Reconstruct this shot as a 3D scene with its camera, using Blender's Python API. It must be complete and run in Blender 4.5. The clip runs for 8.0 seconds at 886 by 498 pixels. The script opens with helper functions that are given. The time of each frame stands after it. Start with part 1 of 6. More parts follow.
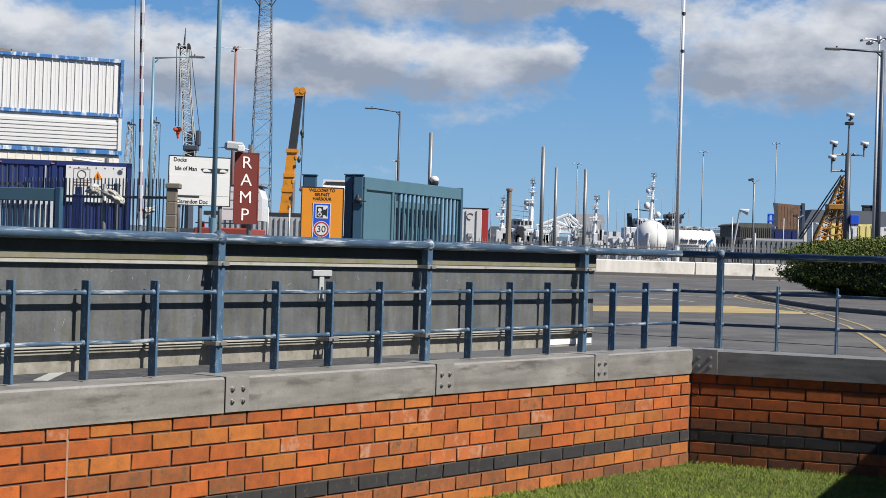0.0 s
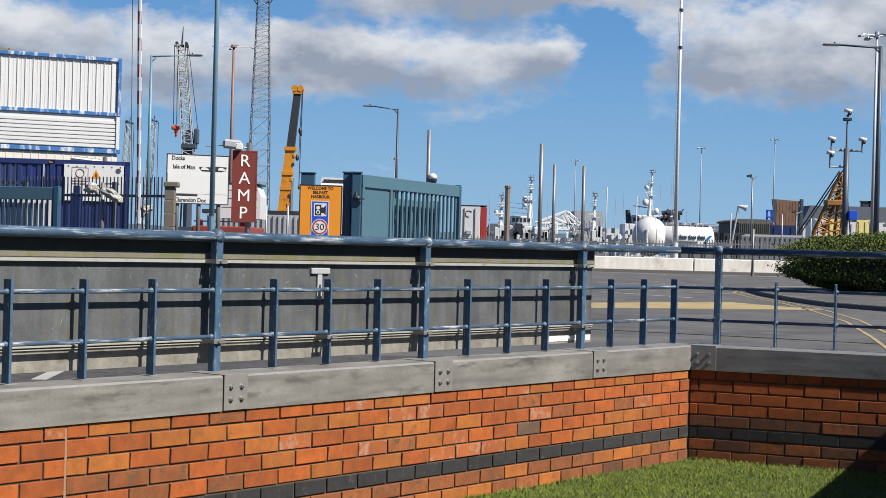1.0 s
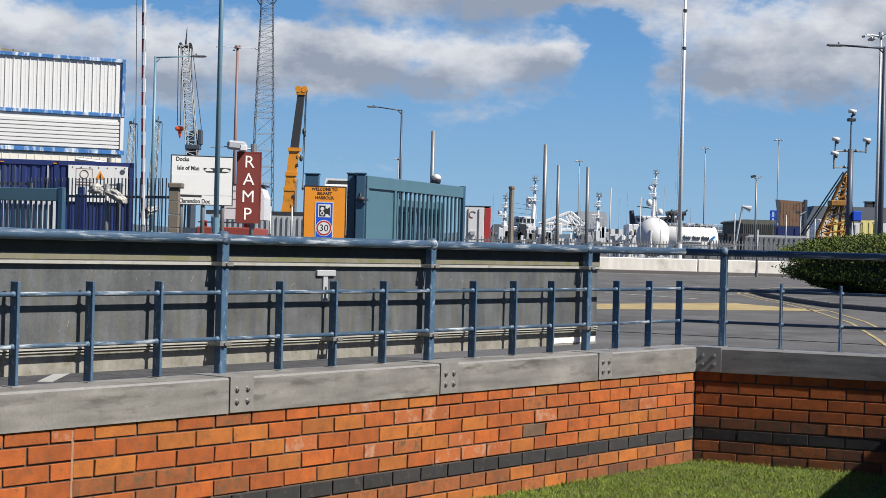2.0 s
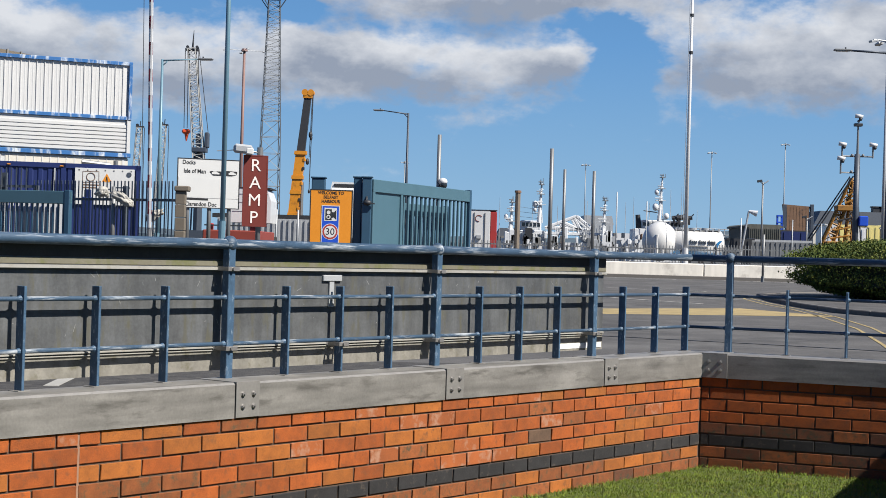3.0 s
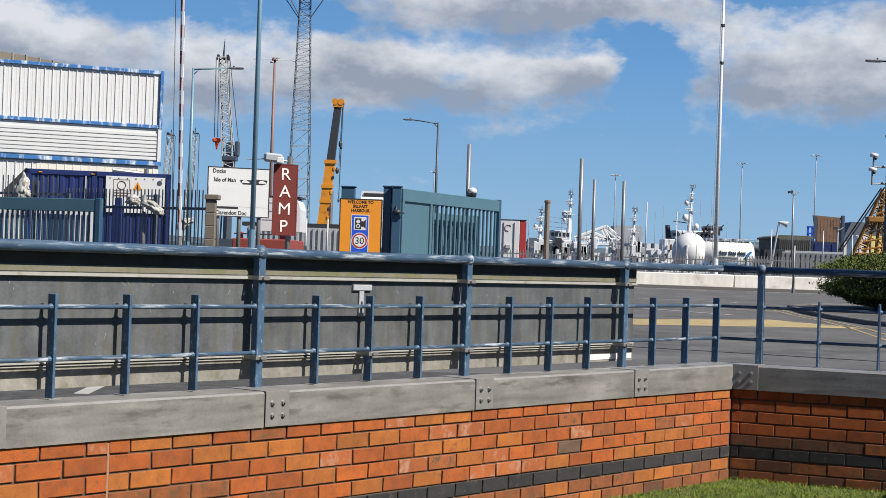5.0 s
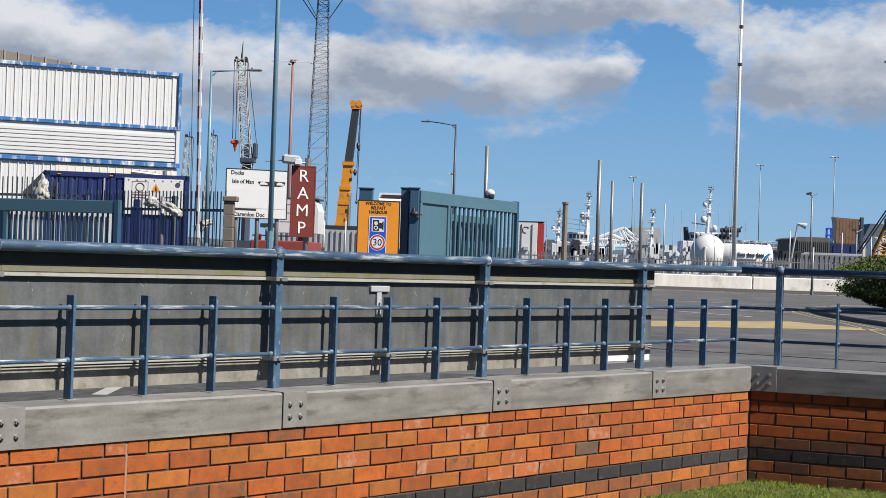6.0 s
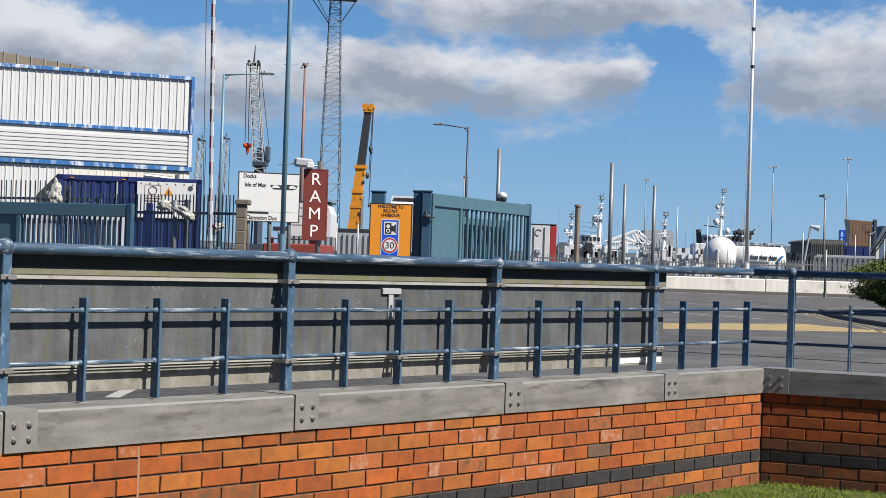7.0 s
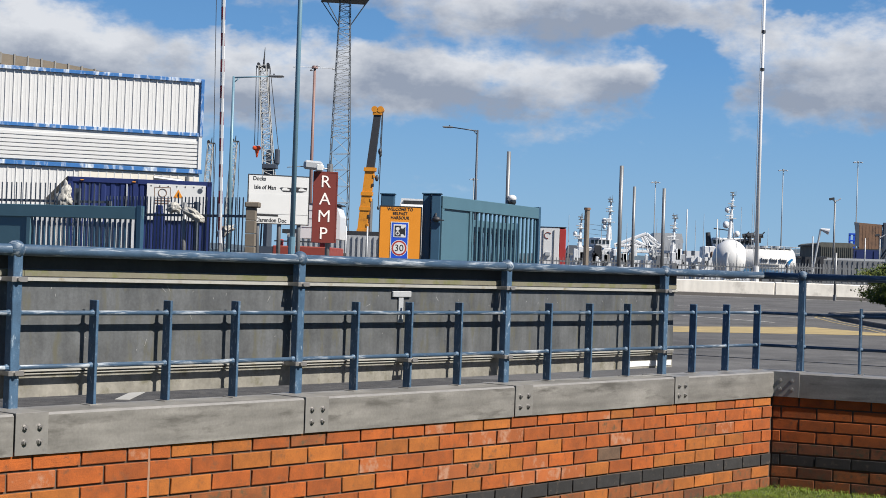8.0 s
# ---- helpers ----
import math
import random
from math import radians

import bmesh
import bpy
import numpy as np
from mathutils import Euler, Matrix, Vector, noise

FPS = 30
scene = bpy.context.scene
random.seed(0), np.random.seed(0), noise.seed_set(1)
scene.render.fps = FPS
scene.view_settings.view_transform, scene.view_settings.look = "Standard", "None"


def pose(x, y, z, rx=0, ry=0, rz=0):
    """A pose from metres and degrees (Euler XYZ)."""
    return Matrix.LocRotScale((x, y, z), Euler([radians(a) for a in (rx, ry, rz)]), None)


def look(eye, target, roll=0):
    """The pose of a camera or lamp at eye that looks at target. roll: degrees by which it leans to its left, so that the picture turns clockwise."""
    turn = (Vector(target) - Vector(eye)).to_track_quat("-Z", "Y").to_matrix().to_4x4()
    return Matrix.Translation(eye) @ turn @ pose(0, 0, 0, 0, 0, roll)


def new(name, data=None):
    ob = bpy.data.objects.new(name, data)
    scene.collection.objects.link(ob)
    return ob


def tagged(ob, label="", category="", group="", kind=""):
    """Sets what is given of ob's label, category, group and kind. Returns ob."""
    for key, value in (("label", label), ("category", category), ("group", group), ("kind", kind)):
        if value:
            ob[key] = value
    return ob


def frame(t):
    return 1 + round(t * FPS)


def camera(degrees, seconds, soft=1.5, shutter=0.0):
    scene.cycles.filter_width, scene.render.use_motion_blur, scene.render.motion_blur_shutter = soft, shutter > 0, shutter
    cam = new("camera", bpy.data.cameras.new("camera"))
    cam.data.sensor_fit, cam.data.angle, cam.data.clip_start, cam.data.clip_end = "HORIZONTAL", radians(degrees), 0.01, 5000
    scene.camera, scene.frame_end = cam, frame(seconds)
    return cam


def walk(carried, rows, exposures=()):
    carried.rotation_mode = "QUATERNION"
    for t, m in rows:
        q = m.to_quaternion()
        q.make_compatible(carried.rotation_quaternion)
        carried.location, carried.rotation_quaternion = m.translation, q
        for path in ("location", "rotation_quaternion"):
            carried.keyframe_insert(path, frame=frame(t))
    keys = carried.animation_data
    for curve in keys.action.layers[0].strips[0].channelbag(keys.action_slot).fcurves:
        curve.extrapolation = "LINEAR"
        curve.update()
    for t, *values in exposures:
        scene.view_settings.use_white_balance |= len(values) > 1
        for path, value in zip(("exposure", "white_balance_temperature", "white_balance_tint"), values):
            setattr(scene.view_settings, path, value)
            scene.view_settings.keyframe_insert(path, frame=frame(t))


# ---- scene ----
cam = camera(30.26, 8.0, soft=0.7)
walk(cam, [
    (0.0, pose(0.0000, -0.0000, 0.5920, 90.002, -1.753, -0.000)),
    (0.5, pose(0.0051, 0.0055, 0.5914, 89.943, -1.653, -0.054)),
    (1.0, pose(0.0035, 0.0031, 0.5911, 89.913, -1.521, -0.045)),
    (1.5, pose(-0.0047, -0.0013, 0.5939, 89.918, -1.478, 0.029)),
    (3.0, pose(-0.0079, -0.0016, 0.6078, 90.048, -1.689, 0.294)),
    (3.5, pose(-0.0123, 0.0031, 0.6112, 90.193, -1.860, 0.517)),
    (4.0, pose(-0.0149, 0.0061, 0.6093, 90.333, -1.980, 0.820)),
    (4.5, pose(-0.0142, 0.0092, 0.6101, 90.342, -1.966, 1.046)),
    (6.0, pose(-0.0123, 0.0135, 0.6072, 90.387, -1.974, 1.935)),
    (6.5, pose(-0.0120, 0.0120, 0.6043, 90.428, -1.916, 2.195)),
    (7.0, pose(-0.0075, 0.0071, 0.6044, 90.479, -1.876, 2.373)),
    (7.5, pose(-0.0093, 0.0072, 0.6073, 90.502, -1.958, 2.576)),
    (8.0, pose(-0.0120, 0.0096, 0.6050, 90.561, -1.949, 2.695)),
])

# ---- world, sun ----
SUN_AZ, SUN_EL = radians(-29.0), radians(46.0)   # azimuth from +x, turning towards +y
to_sun = Vector((math.cos(SUN_EL) * math.cos(SUN_AZ), math.cos(SUN_EL) * math.sin(SUN_AZ), math.sin(SUN_EL)))
sun = new("sun", bpy.data.lights.new("sun", "SUN"))
sun.data.energy, sun.data.angle, sun.data.color = 5.0, radians(0.53), (1.0, 0.95, 0.87)
sun.matrix_basis = look(to_sun * 50, (0, 0, 0))

world = bpy.data.worlds.new("sky")
scene.world = world
world.use_nodes = True
wn, wl = world.node_tree.nodes, world.node_tree.links
wn.clear()


def wnode(kind, **kw):
    n = wn.new(kind)
    for k, v in kw.items():
        n.inputs[int(k[1:])].default_value = v
    return n


def wmath(op, a, b=None, c=None):
    n = wn.new("ShaderNodeMath")
    n.operation = op
    for i, v in enumerate((a, b, c)):
        if v is None:
            continue
        if isinstance(v, (int, float)):
            n.inputs[i].default_value = v
        else:
            wl.new(v, n.inputs[i])
    return n.outputs[0]


coord = wn.new("ShaderNodeTexCoord")
sep = wn.new("ShaderNodeSeparateXYZ")
wl.new(coord.outputs["Generated"], sep.inputs[0])
az = wmath("ARCTAN2", sep.outputs[0], sep.outputs[1])
el = wmath("ARCSINE", sep.outputs[2])
flat = wn.new("ShaderNodeCombineXYZ")
wl.new(az, flat.inputs[0])
wl.new(wmath("MULTIPLY", el, 1.7), flat.inputs[1])


def wnoise(scale, detail, rough, shift=0.0):
    add = wn.new("ShaderNodeVectorMath")
    add.operation = "ADD"
    wl.new(flat.outputs[0], add.inputs[0])
    add.inputs[1].default_value = (shift, shift * 0.7, shift * 1.3)
    n = wn.new("ShaderNodeTexNoise")
    wl.new(add.outputs[0], n.inputs["Vector"])
    n.inputs["Scale"].default_value, n.inputs["Detail"].default_value, n.inputs["Roughness"].default_value = scale, detail, rough
    return n.outputs["Fac"]


# cumulus banks and clear gaps: bearing, height, half width, half height (radians), amount
BANKS = [(-0.195, 0.108, 0.115, 0.030, 0.95), (-0.33, 0.122, 0.085, 0.034, 0.95), (-0.008, 0.1105, 0.100, 0.0205, 0.95), (-0.075, 0.122, 0.035, 0.014, 0.4),
         (0.062, 0.115, 0.028, 0.012, 0.4), (0.022, 0.158, 0.118, 0.0215, 0.95), (0.205, 0.120, 0.092, 0.031, 0.95), (0.33, 0.13, 0.08, 0.03, 0.8),
         (0.035, 0.083, 0.022, 0.0065, 0.36), (-0.006, 0.078, 0.022, 0.006, 0.26), (-0.14, 0.166, 0.06, 0.010, 0.35),
         (0.101, 0.118, 0.017, 0.026, -0.7), (-0.100, 0.143, 0.018, 0.008, -0.85), (0.078, 0.139, 0.030, 0.0055, -0.5), (-0.185, 0.147, 0.022, 0.006, -0.6), (0.17, 0.160, 0.025, 0.006, -0.5)]
bent_az = wmath("ADD", az, wmath("MULTIPLY", wmath("SUBTRACT", wnoise(13.0, 5.0, 0.6, 21.0), 0.5), 0.085))
bent_el = wmath("ADD", el, wmath("MULTIPLY", wmath("SUBTRACT", wnoise(15.0, 5.0, 0.6, 33.0), 0.5), 0.036))
field, under = None, None
for a0, e0, sa, se, amount in BANKS:
    dx = wmath("DIVIDE", wmath("SUBTRACT", bent_az, a0), sa)
    dy = wmath("DIVIDE", wmath("SUBTRACT", bent_el, e0), se)
    r2 = wmath("ADD", wmath("MULTIPLY", dx, dx), wmath("MULTIPLY", dy, dy))
    b = wmath("MULTIPLY", wmath("POWER", 2.718, wmath("MULTIPLY", wmath("MULTIPLY", r2, r2), -0.7)), amount)
    field = b if field is None else wmath("ADD", field, b)
    if amount > 0:
        u = wmath("MULTIPLY", b, wmath("SUBTRACT", 0.15, dy))
        under = u if under is None else wmath("ADD", under, u)
puff = wnoise(17.0, 9.0, 0.58, 3.1)
fine = wnoise(60.0, 6.0, 0.6, 7.7)
away = wmath("MULTIPLY", wmath("GREATER_THAN", wmath("ABSOLUTE", wmath("SUBTRACT", az, -0.03)), 0.42), -0.04)
high = wmath("MULTIPLY", wmath("GREATER_THAN", el, 0.20), -0.12)
dens = wmath("ADD", wmath("ADD", field, wmath("MINIMUM", away, high)), wmath("MULTIPLY", wmath("SUBTRACT", puff, 0.5), 1.9))
dens = wmath("ADD", dens, wmath("MULTIPLY", wmath("SUBTRACT", fine, 0.5), 0.7))
ramp = wn.new("ShaderNodeMapRange")
ramp.interpolation_type = "SMOOTHSTEP"
wl.new(dens, ramp.inputs[0])
ramp.inputs[1].default_value, ramp.inputs[2].default_value = 0.22, 0.98
# bases are grey, tops and rims white
shade = wn.new("ShaderNodeMapRange")
wl.new(wmath("ADD", wmath("MULTIPLY", under, 0.55), wmath("ADD", wmath("MULTIPLY", dens, 0.25), wmath("MULTIPLY", wmath("SUBTRACT", wnoise(16.0, 7.0, 0.58, 11.3), 0.5), 2.1))), shade.inputs[0])
shade.inputs[1].default_value, shade.inputs[2].default_value = -0.12, 0.62
tone = wn.new("ShaderNodeMix")
tone.data_type = "RGBA"
wl.new(shade.outputs[0], tone.inputs[0])
tone.inputs[6].default_value, tone.inputs[7].default_value = (0.88, 0.90, 0.94, 1), (0.36, 0.41, 0.51, 1)

nishita = wn.new("ShaderNodeTexSky")
nishita.sky_type, nishita.sun_disc = "NISHITA", False
nishita.sun_elevation, nishita.sun_rotation = SUN_EL, radians(90) - SUN_AZ
nishita.air_density, nishita.dust_density, nishita.ozone_density = 1.0, 0.3, 2.0
blue = wn.new("ShaderNodeVectorMath")
blue.operation = "SCALE"
wl.new(nishita.outputs[0], blue.inputs[0])
blue.inputs["Scale"].default_value = 0.105
both = wn.new("ShaderNodeMix")
both.data_type = "RGBA"
wl.new(wmath("MULTIPLY", ramp.outputs[0], 0.95), both.inputs[0])
deep = wn.new("ShaderNodeValToRGB")
wl.new(wmath("MULTIPLY", el, 3.0), deep.inputs[0])
deep.color_ramp.elements[0].color, deep.color_ramp.elements[1].color = (0.295, 0.565, 0.865, 1), (0.03, 0.12, 0.38, 1)
deep.color_ramp.elements.new(0.38).color = (0.135, 0.375, 0.77, 1)
clear = wn.new("ShaderNodeMix")
clear.data_type = "RGBA"
clear.inputs[0].default_value = 0.85
wl.new(blue.outputs[0], clear.inputs[6])
wl.new(deep.outputs[0], clear.inputs[7])
wl.new(clear.outputs[2], both.inputs[6])
wl.new(tone.outputs[2], both.inputs[7])
back = wn.new("ShaderNodeBackground")
wl.new(both.outputs[2], back.inputs[0])
back.inputs[1].default_value = 0.468
wout = wn.new("ShaderNodeOutputWorld")
wl.new(back.outputs[0], wout.inputs[0])
scene.view_settings.exposure = 0.88


# ---- materials ----
def material(name, color, rough=0.6, metal=0.0, vary=0.18, scale=6.0, grain=40.0, bump=0.15, stain=None, stain_at=0.62, rand=0.0, bump_scale=None, gloss_vary=0.1, streak=0.0, run_scale=(9.0, 9.0, 0.8), stain_run=None):
    """Base colour broken by a broad and a fine noise, an optional stain colour, bump, and a shift from piece to piece."""
    m = bpy.data.materials.new(name)
    m.use_nodes = True
    nt = m.node_tree
    n, k = nt.nodes, nt.links
    bsdf = n["Principled BSDF"]
    tex = n.new("ShaderNodeTexCoord")
    place = tex.outputs["Object"]
    if rand:
        info = n.new("ShaderNodeObjectInfo")
        shift = n.new("ShaderNodeVectorMath")
        shift.operation = "MULTIPLY_ADD"
        k.new(info.outputs["Random"], shift.inputs[0])
        shift.inputs[1].default_value = (31.0, 17.0, 23.0)
        k.new(tex.outputs["Object"], shift.inputs[2])
        place = shift.outputs[0]

    def noise_of(s, d, r=0.6):
        q = n.new("ShaderNodeTexNoise")
        k.new(place, q.inputs["Vector"])
        q.inputs["Scale"].default_value, q.inputs["Detail"].default_value, q.inputs["Roughness"].default_value = s, d, r
        return q.outputs["Fac"]

    def calc(op, a, b):
        q = n.new("ShaderNodeMath")
        q.operation = op
        for i, v in enumerate((a, b)):
            if isinstance(v, (int, float)):
                q.inputs[i].default_value = v
            else:
                k.new(v, q.inputs[i])
        return q.outputs[0]

    broad, small = noise_of(scale, 4), noise_of(grain, 3)
    value = calc("ADD", 1.0 - vary, calc("MULTIPLY", calc("ADD", calc("MULTIPLY", broad, 1.3), calc("MULTIPLY", small, 0.7)), vary))
    if rand:
        value = calc("MULTIPLY", value, calc("ADD", 1.0 - rand / 2, calc("MULTIPLY", info.outputs["Random"], rand)))
    if streak:
        mp = n.new("ShaderNodeMapping")
        mp.inputs["Scale"].default_value = run_scale
        k.new(tex.outputs["Object"], mp.inputs["Vector"])
        run = n.new("ShaderNodeTexNoise")
        k.new(mp.outputs[0], run.inputs["Vector"])
        run.inputs["Scale"].default_value, run.inputs["Detail"].default_value = 1.6, 5.0
        value = calc("MULTIPLY", value, calc("ADD", 1.0 - streak / 2, calc("MULTIPLY", run.outputs["Fac"], streak)))
    base = n.new("ShaderNodeVectorMath")
    base.operation = "SCALE"
    base.inputs[0].default_value = color[:3]
    k.new(value, base.inputs["Scale"])
    out = base.outputs[0]
    if stain is not None:
        mask = n.new("ShaderNodeMapRange")
        spots = noise_of(scale * 1.7, 7, 0.65)
        if stain_run:
            long = n.new("ShaderNodeMapping")
            long.inputs["Scale"].default_value = stain_run
            k.new(tex.outputs["Object"], long.inputs["Vector"])
            k.new(long.outputs[0], spots.node.inputs["Vector"])
        k.new(spots, mask.inputs[0])
        mask.inputs[1].default_value, mask.inputs[2].default_value = stain_at - 0.06, stain_at + 0.08
        mix = n.new("ShaderNodeMix")
        mix.data_type = "RGBA"
        k.new(mask.outputs[0], mix.inputs[0])
        k.new(out, mix.inputs[6])
        mix.inputs[7].default_value = (*stain, 1)
        out = mix.outputs[2]
    k.new(out, bsdf.inputs["Base Color"])
    bsdf.inputs["Metallic"].default_value = metal
    k.new(calc("ADD", rough - gloss_vary / 2, calc("MULTIPLY", broad, gloss_vary)), bsdf.inputs["Roughness"])
    if bump:
        bp = n.new("ShaderNodeBump")
        bp.inputs["Strength"].default_value, bp.inputs["Distance"].default_value = bump, 0.004
        k.new(noise_of(bump_scale or grain * 1.5, 4), bp.inputs["Height"])
        k.new(bp.outputs[0], bsdf.inputs["Normal"])
    return m


M = {}
M["brick"] = material("orange_brick", (0.252, 0.0584, 0.0072), 0.9, vary=0.9, scale=14, grain=150, bump=0.6, stain=(0.136, 0.0464, 0.016), stain_at=0.62, rand=0.42)
M["brick_amber"] = material("amber_brick", (0.268, 0.0816, 0.0112), 0.9, vary=0.8, scale=14, grain=150, bump=0.6, stain=(0.16, 0.06, 0.0176), stain_at=0.62, rand=0.35)
M["brick_pale"] = material("pale_brick", (0.27, 0.072, 0.016), 0.9, vary=0.5, scale=9, grain=120, bump=0.5, stain=(0.30, 0.155, 0.095), stain_at=0.56, rand=0.3)
M["brick_grey"] = material("brown_grey_brick", (0.104, 0.06, 0.036), 0.85, vary=1.0, scale=14, grain=120, bump=0.5, rand=0.3)
M["brick_black"] = material("blue_black_brick", (0.0168, 0.016, 0.0168), 0.95, vary=1.2, scale=14, grain=120, bump=0.5, stain=(0.072, 0.056, 0.044), stain_at=0.64, rand=0.4)
M["brick_dull"] = material("dull_damp_brick", (0.195, 0.058, 0.015), 0.95, vary=0.9, scale=16, grain=140, bump=0.6, stain=(0.085, 0.05, 0.022), stain_at=0.57, rand=0.45)
M["mortar"] = material("dark_mortar", (0.085, 0.056, 0.038), 0.95, vary=0.4, scale=20, grain=150, bump=0.6)
M["joint"] = material("mastic_joint", (0.24, 0.136, 0.088), 0.9, vary=0.3, scale=15)
M["coping"] = material("brushed_steel", (0.178, 0.17, 0.157), 0.5, 0.2, vary=0.7, scale=3.5, grain=90, bump=0.1, stain=(0.092, 0.0864, 0.0784), stain_at=0.60, streak=1.3, run_scale=(1.4, 3.0, 13.0), stain_run=(0.5, 1.0, 2.2))
M["plate"] = material("pale_steel_plate_and_glint", (0.208, 0.2, 0.188), 0.45, 0.25, vary=0.4, scale=9, grain=80, bump=0.1, stain=(0.136, 0.128, 0.12), stain_at=0.64)
M["bolt"] = material("bolt_steel", (0.26, 0.25, 0.24), 0.45, 0.6, vary=0.2)
M["rail_worn"] = material("chalky_worn_blue_paint", (0.029, 0.058, 0.098), 0.55, vary=0.7, scale=12, grain=90, bump=0.3, stain=(0.34, 0.37, 0.40), stain_at=0.585, stain_run=(0.22, 2.2, 2.2))
M["rail_blue"] = material("weathered_blue_paint", (0.038, 0.080, 0.135), 0.55, vary=0.8, scale=20, grain=120, bump=0.3, stain=(0.25, 0.31, 0.37), stain_at=0.635, stain_run=(2.0, 2.0, 0.7))
M["panel"] = material("galvanised_sheet", (0.092, 0.096, 0.099), 0.5, 0.2, vary=0.9, scale=7, grain=70, bump=0.12, stain=(0.098, 0.095, 0.072), stain_at=0.60, streak=0.9, run_scale=(14.0, 14.0, 1.6), stain_run=(1.6, 1.6, 0.4))
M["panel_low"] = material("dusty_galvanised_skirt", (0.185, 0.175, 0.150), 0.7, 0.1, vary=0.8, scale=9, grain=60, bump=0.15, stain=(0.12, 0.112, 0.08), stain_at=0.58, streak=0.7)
# near-black brown that deepens the handrail's shadow on the sheet
M["fascia"] = material("shade_brown_zinc", (0.042, 0.037, 0.031), 0.7, 0.1, vary=0.9, scale=6, grain=60, bump=0.15, streak=0.6)
M["scratch"] = material("bare_scratched_zinc", (0.336, 0.336, 0.328), 0.5, 0.3, vary=0.4, scale=30)
M["panel_lip"] = material("galvanised_lip", (0.36, 0.35, 0.32), 0.5, 0.3, vary=0.3, scale=8, stain=(0.24, 0.20, 0.12), stain_at=0.62)
M["panel_moss"] = material("mossy_galvanised_ledge", (0.13, 0.120, 0.086), 0.8, vary=0.5, scale=6, grain=60, stain=(0.104, 0.108, 0.04), stain_at=0.55)
M["brick_dirty"] = material("dirty_mossy_brick", (0.112, 0.0384, 0.016), 0.95, vary=0.9, scale=16, grain=140, bump=0.7, stain=(0.044, 0.0384, 0.0208), stain_at=0.55, rand=0.5)
M["asphalt"] = material("asphalt", (0.061, 0.058, 0.055), 0.9, vary=1.5, scale=0.9, grain=28, bump=0.6, bump_scale=110, stain=(0.092, 0.089, 0.084), stain_at=0.57)
M["lawn"] = material("lawn_soil", (0.04, 0.0544, 0.0096), 0.95, vary=0.5, scale=6, grain=60, bump=0.8, stain=(0.112, 0.12, 0.04), stain_at=0.66)
M["yellow_line"] = material("worn_yellow_marking", (0.264, 0.2, 0.088), 0.8, vary=0.9, scale=2, grain=30, stain=(0.16, 0.136, 0.088), stain_at=0.66)
M["white_line"] = material("worn_white_marking", (0.288, 0.28, 0.256), 0.8, vary=0.35, scale=3, grain=30, stain=(0.16, 0.152, 0.144), stain_at=0.66)
M["kerb"] = material("kerb_concrete", (0.104, 0.096, 0.088), 0.9, vary=0.3, scale=3)
M["white_wall"] = material("white_rendered_wall", (0.64, 0.605, 0.54), 0.85, vary=0.18, scale=0.8, grain=10, stain=(0.38, 0.35, 0.31), stain_at=0.63, streak=0.6, run_scale=(3.0, 3.0, 0.6))
M["teal"] = material("teal_gate_paint", (0.050, 0.108, 0.140), 0.5, vary=0.2, scale=3, grain=30, bump=0.1)
M["teal_dark"] = material("dark_teal_paint", (0.02, 0.06, 0.104), 0.5, vary=0.2, scale=3)
M["pole_teal"] = material("blue_green_pole_paint", (0.104, 0.192, 0.248), 0.45, 0.1, vary=0.2, scale=2)
M["galv"] = material("galvanised_pole", (0.176, 0.18, 0.184), 0.5, 0.5, vary=0.25, scale=3)
M["galv_light"] = material("pale_grey_pole", (0.34, 0.35, 0.36), 0.5, 0.2, vary=0.2, scale=3)
M["pale_board"] = material("pale_grey_board", (0.30, 0.31, 0.325), 0.6, vary=0.35, scale=4)
M["dark"] = material("dark_steel", (0.028, 0.0296, 0.0336), 0.55, 0.2, vary=0.3, scale=4)
M["dark_blue_grey"] = material("dark_blue_grey_steel", (0.048, 0.06, 0.08), 0.5, 0.2, vary=0.3, scale=4)
M["red"] = material("red_paint", (0.288, 0.024, 0.0208), 0.5, vary=0.2, scale=2)
M["deck_red"] = material("dull_red_deck", (0.19, 0.032, 0.02), 0.6, vary=0.3, scale=2)
M["gravel"] = material("dark_gravel", (0.036, 0.034, 0.032), 0.95, vary=2.0, scale=9, grain=70, bump=1.0, bump_scale=120, stain=(0.075, 0.07, 0.062), stain_at=0.60)
M["stripe_red"] = material("dark_red_stripe", (0.16, 0.0096, 0.0176), 0.5, vary=0.2, scale=2)
M["sign_red"] = material("faded_red_sign_face", (0.125, 0.0135, 0.008), 0.75, vary=0.25, scale=3, grain=20, bump=0.05)
M["orange_sign"] = material("orange_sign_face", (0.55, 0.195, 0.007), 0.5, vary=0.12, scale=3, bump=0.03)
M["sign_white"] = material("white_sign_face", (0.50, 0.50, 0.49), 0.4, vary=0.1, scale=2, bump=0.03, stain=(0.48, 0.47, 0.45), stain_at=0.7)
M["sign_blue"] = material("blue_sign_face", (0.01, 0.06, 0.42), 0.4, vary=0.1, bump=0.03)
M["black"] = material("black_paint", (0.012, 0.012, 0.013), 0.5, vary=0.2)
M["letter_pale"] = material("pale_letter", (0.74, 0.66, 0.62), 0.5, vary=0.15, scale=6, bump=0.03)
M["clad_white"] = material("white_cladding", (0.47, 0.47, 0.465), 0.45, vary=0.12, scale=0.8, grain=8, bump=0.05)
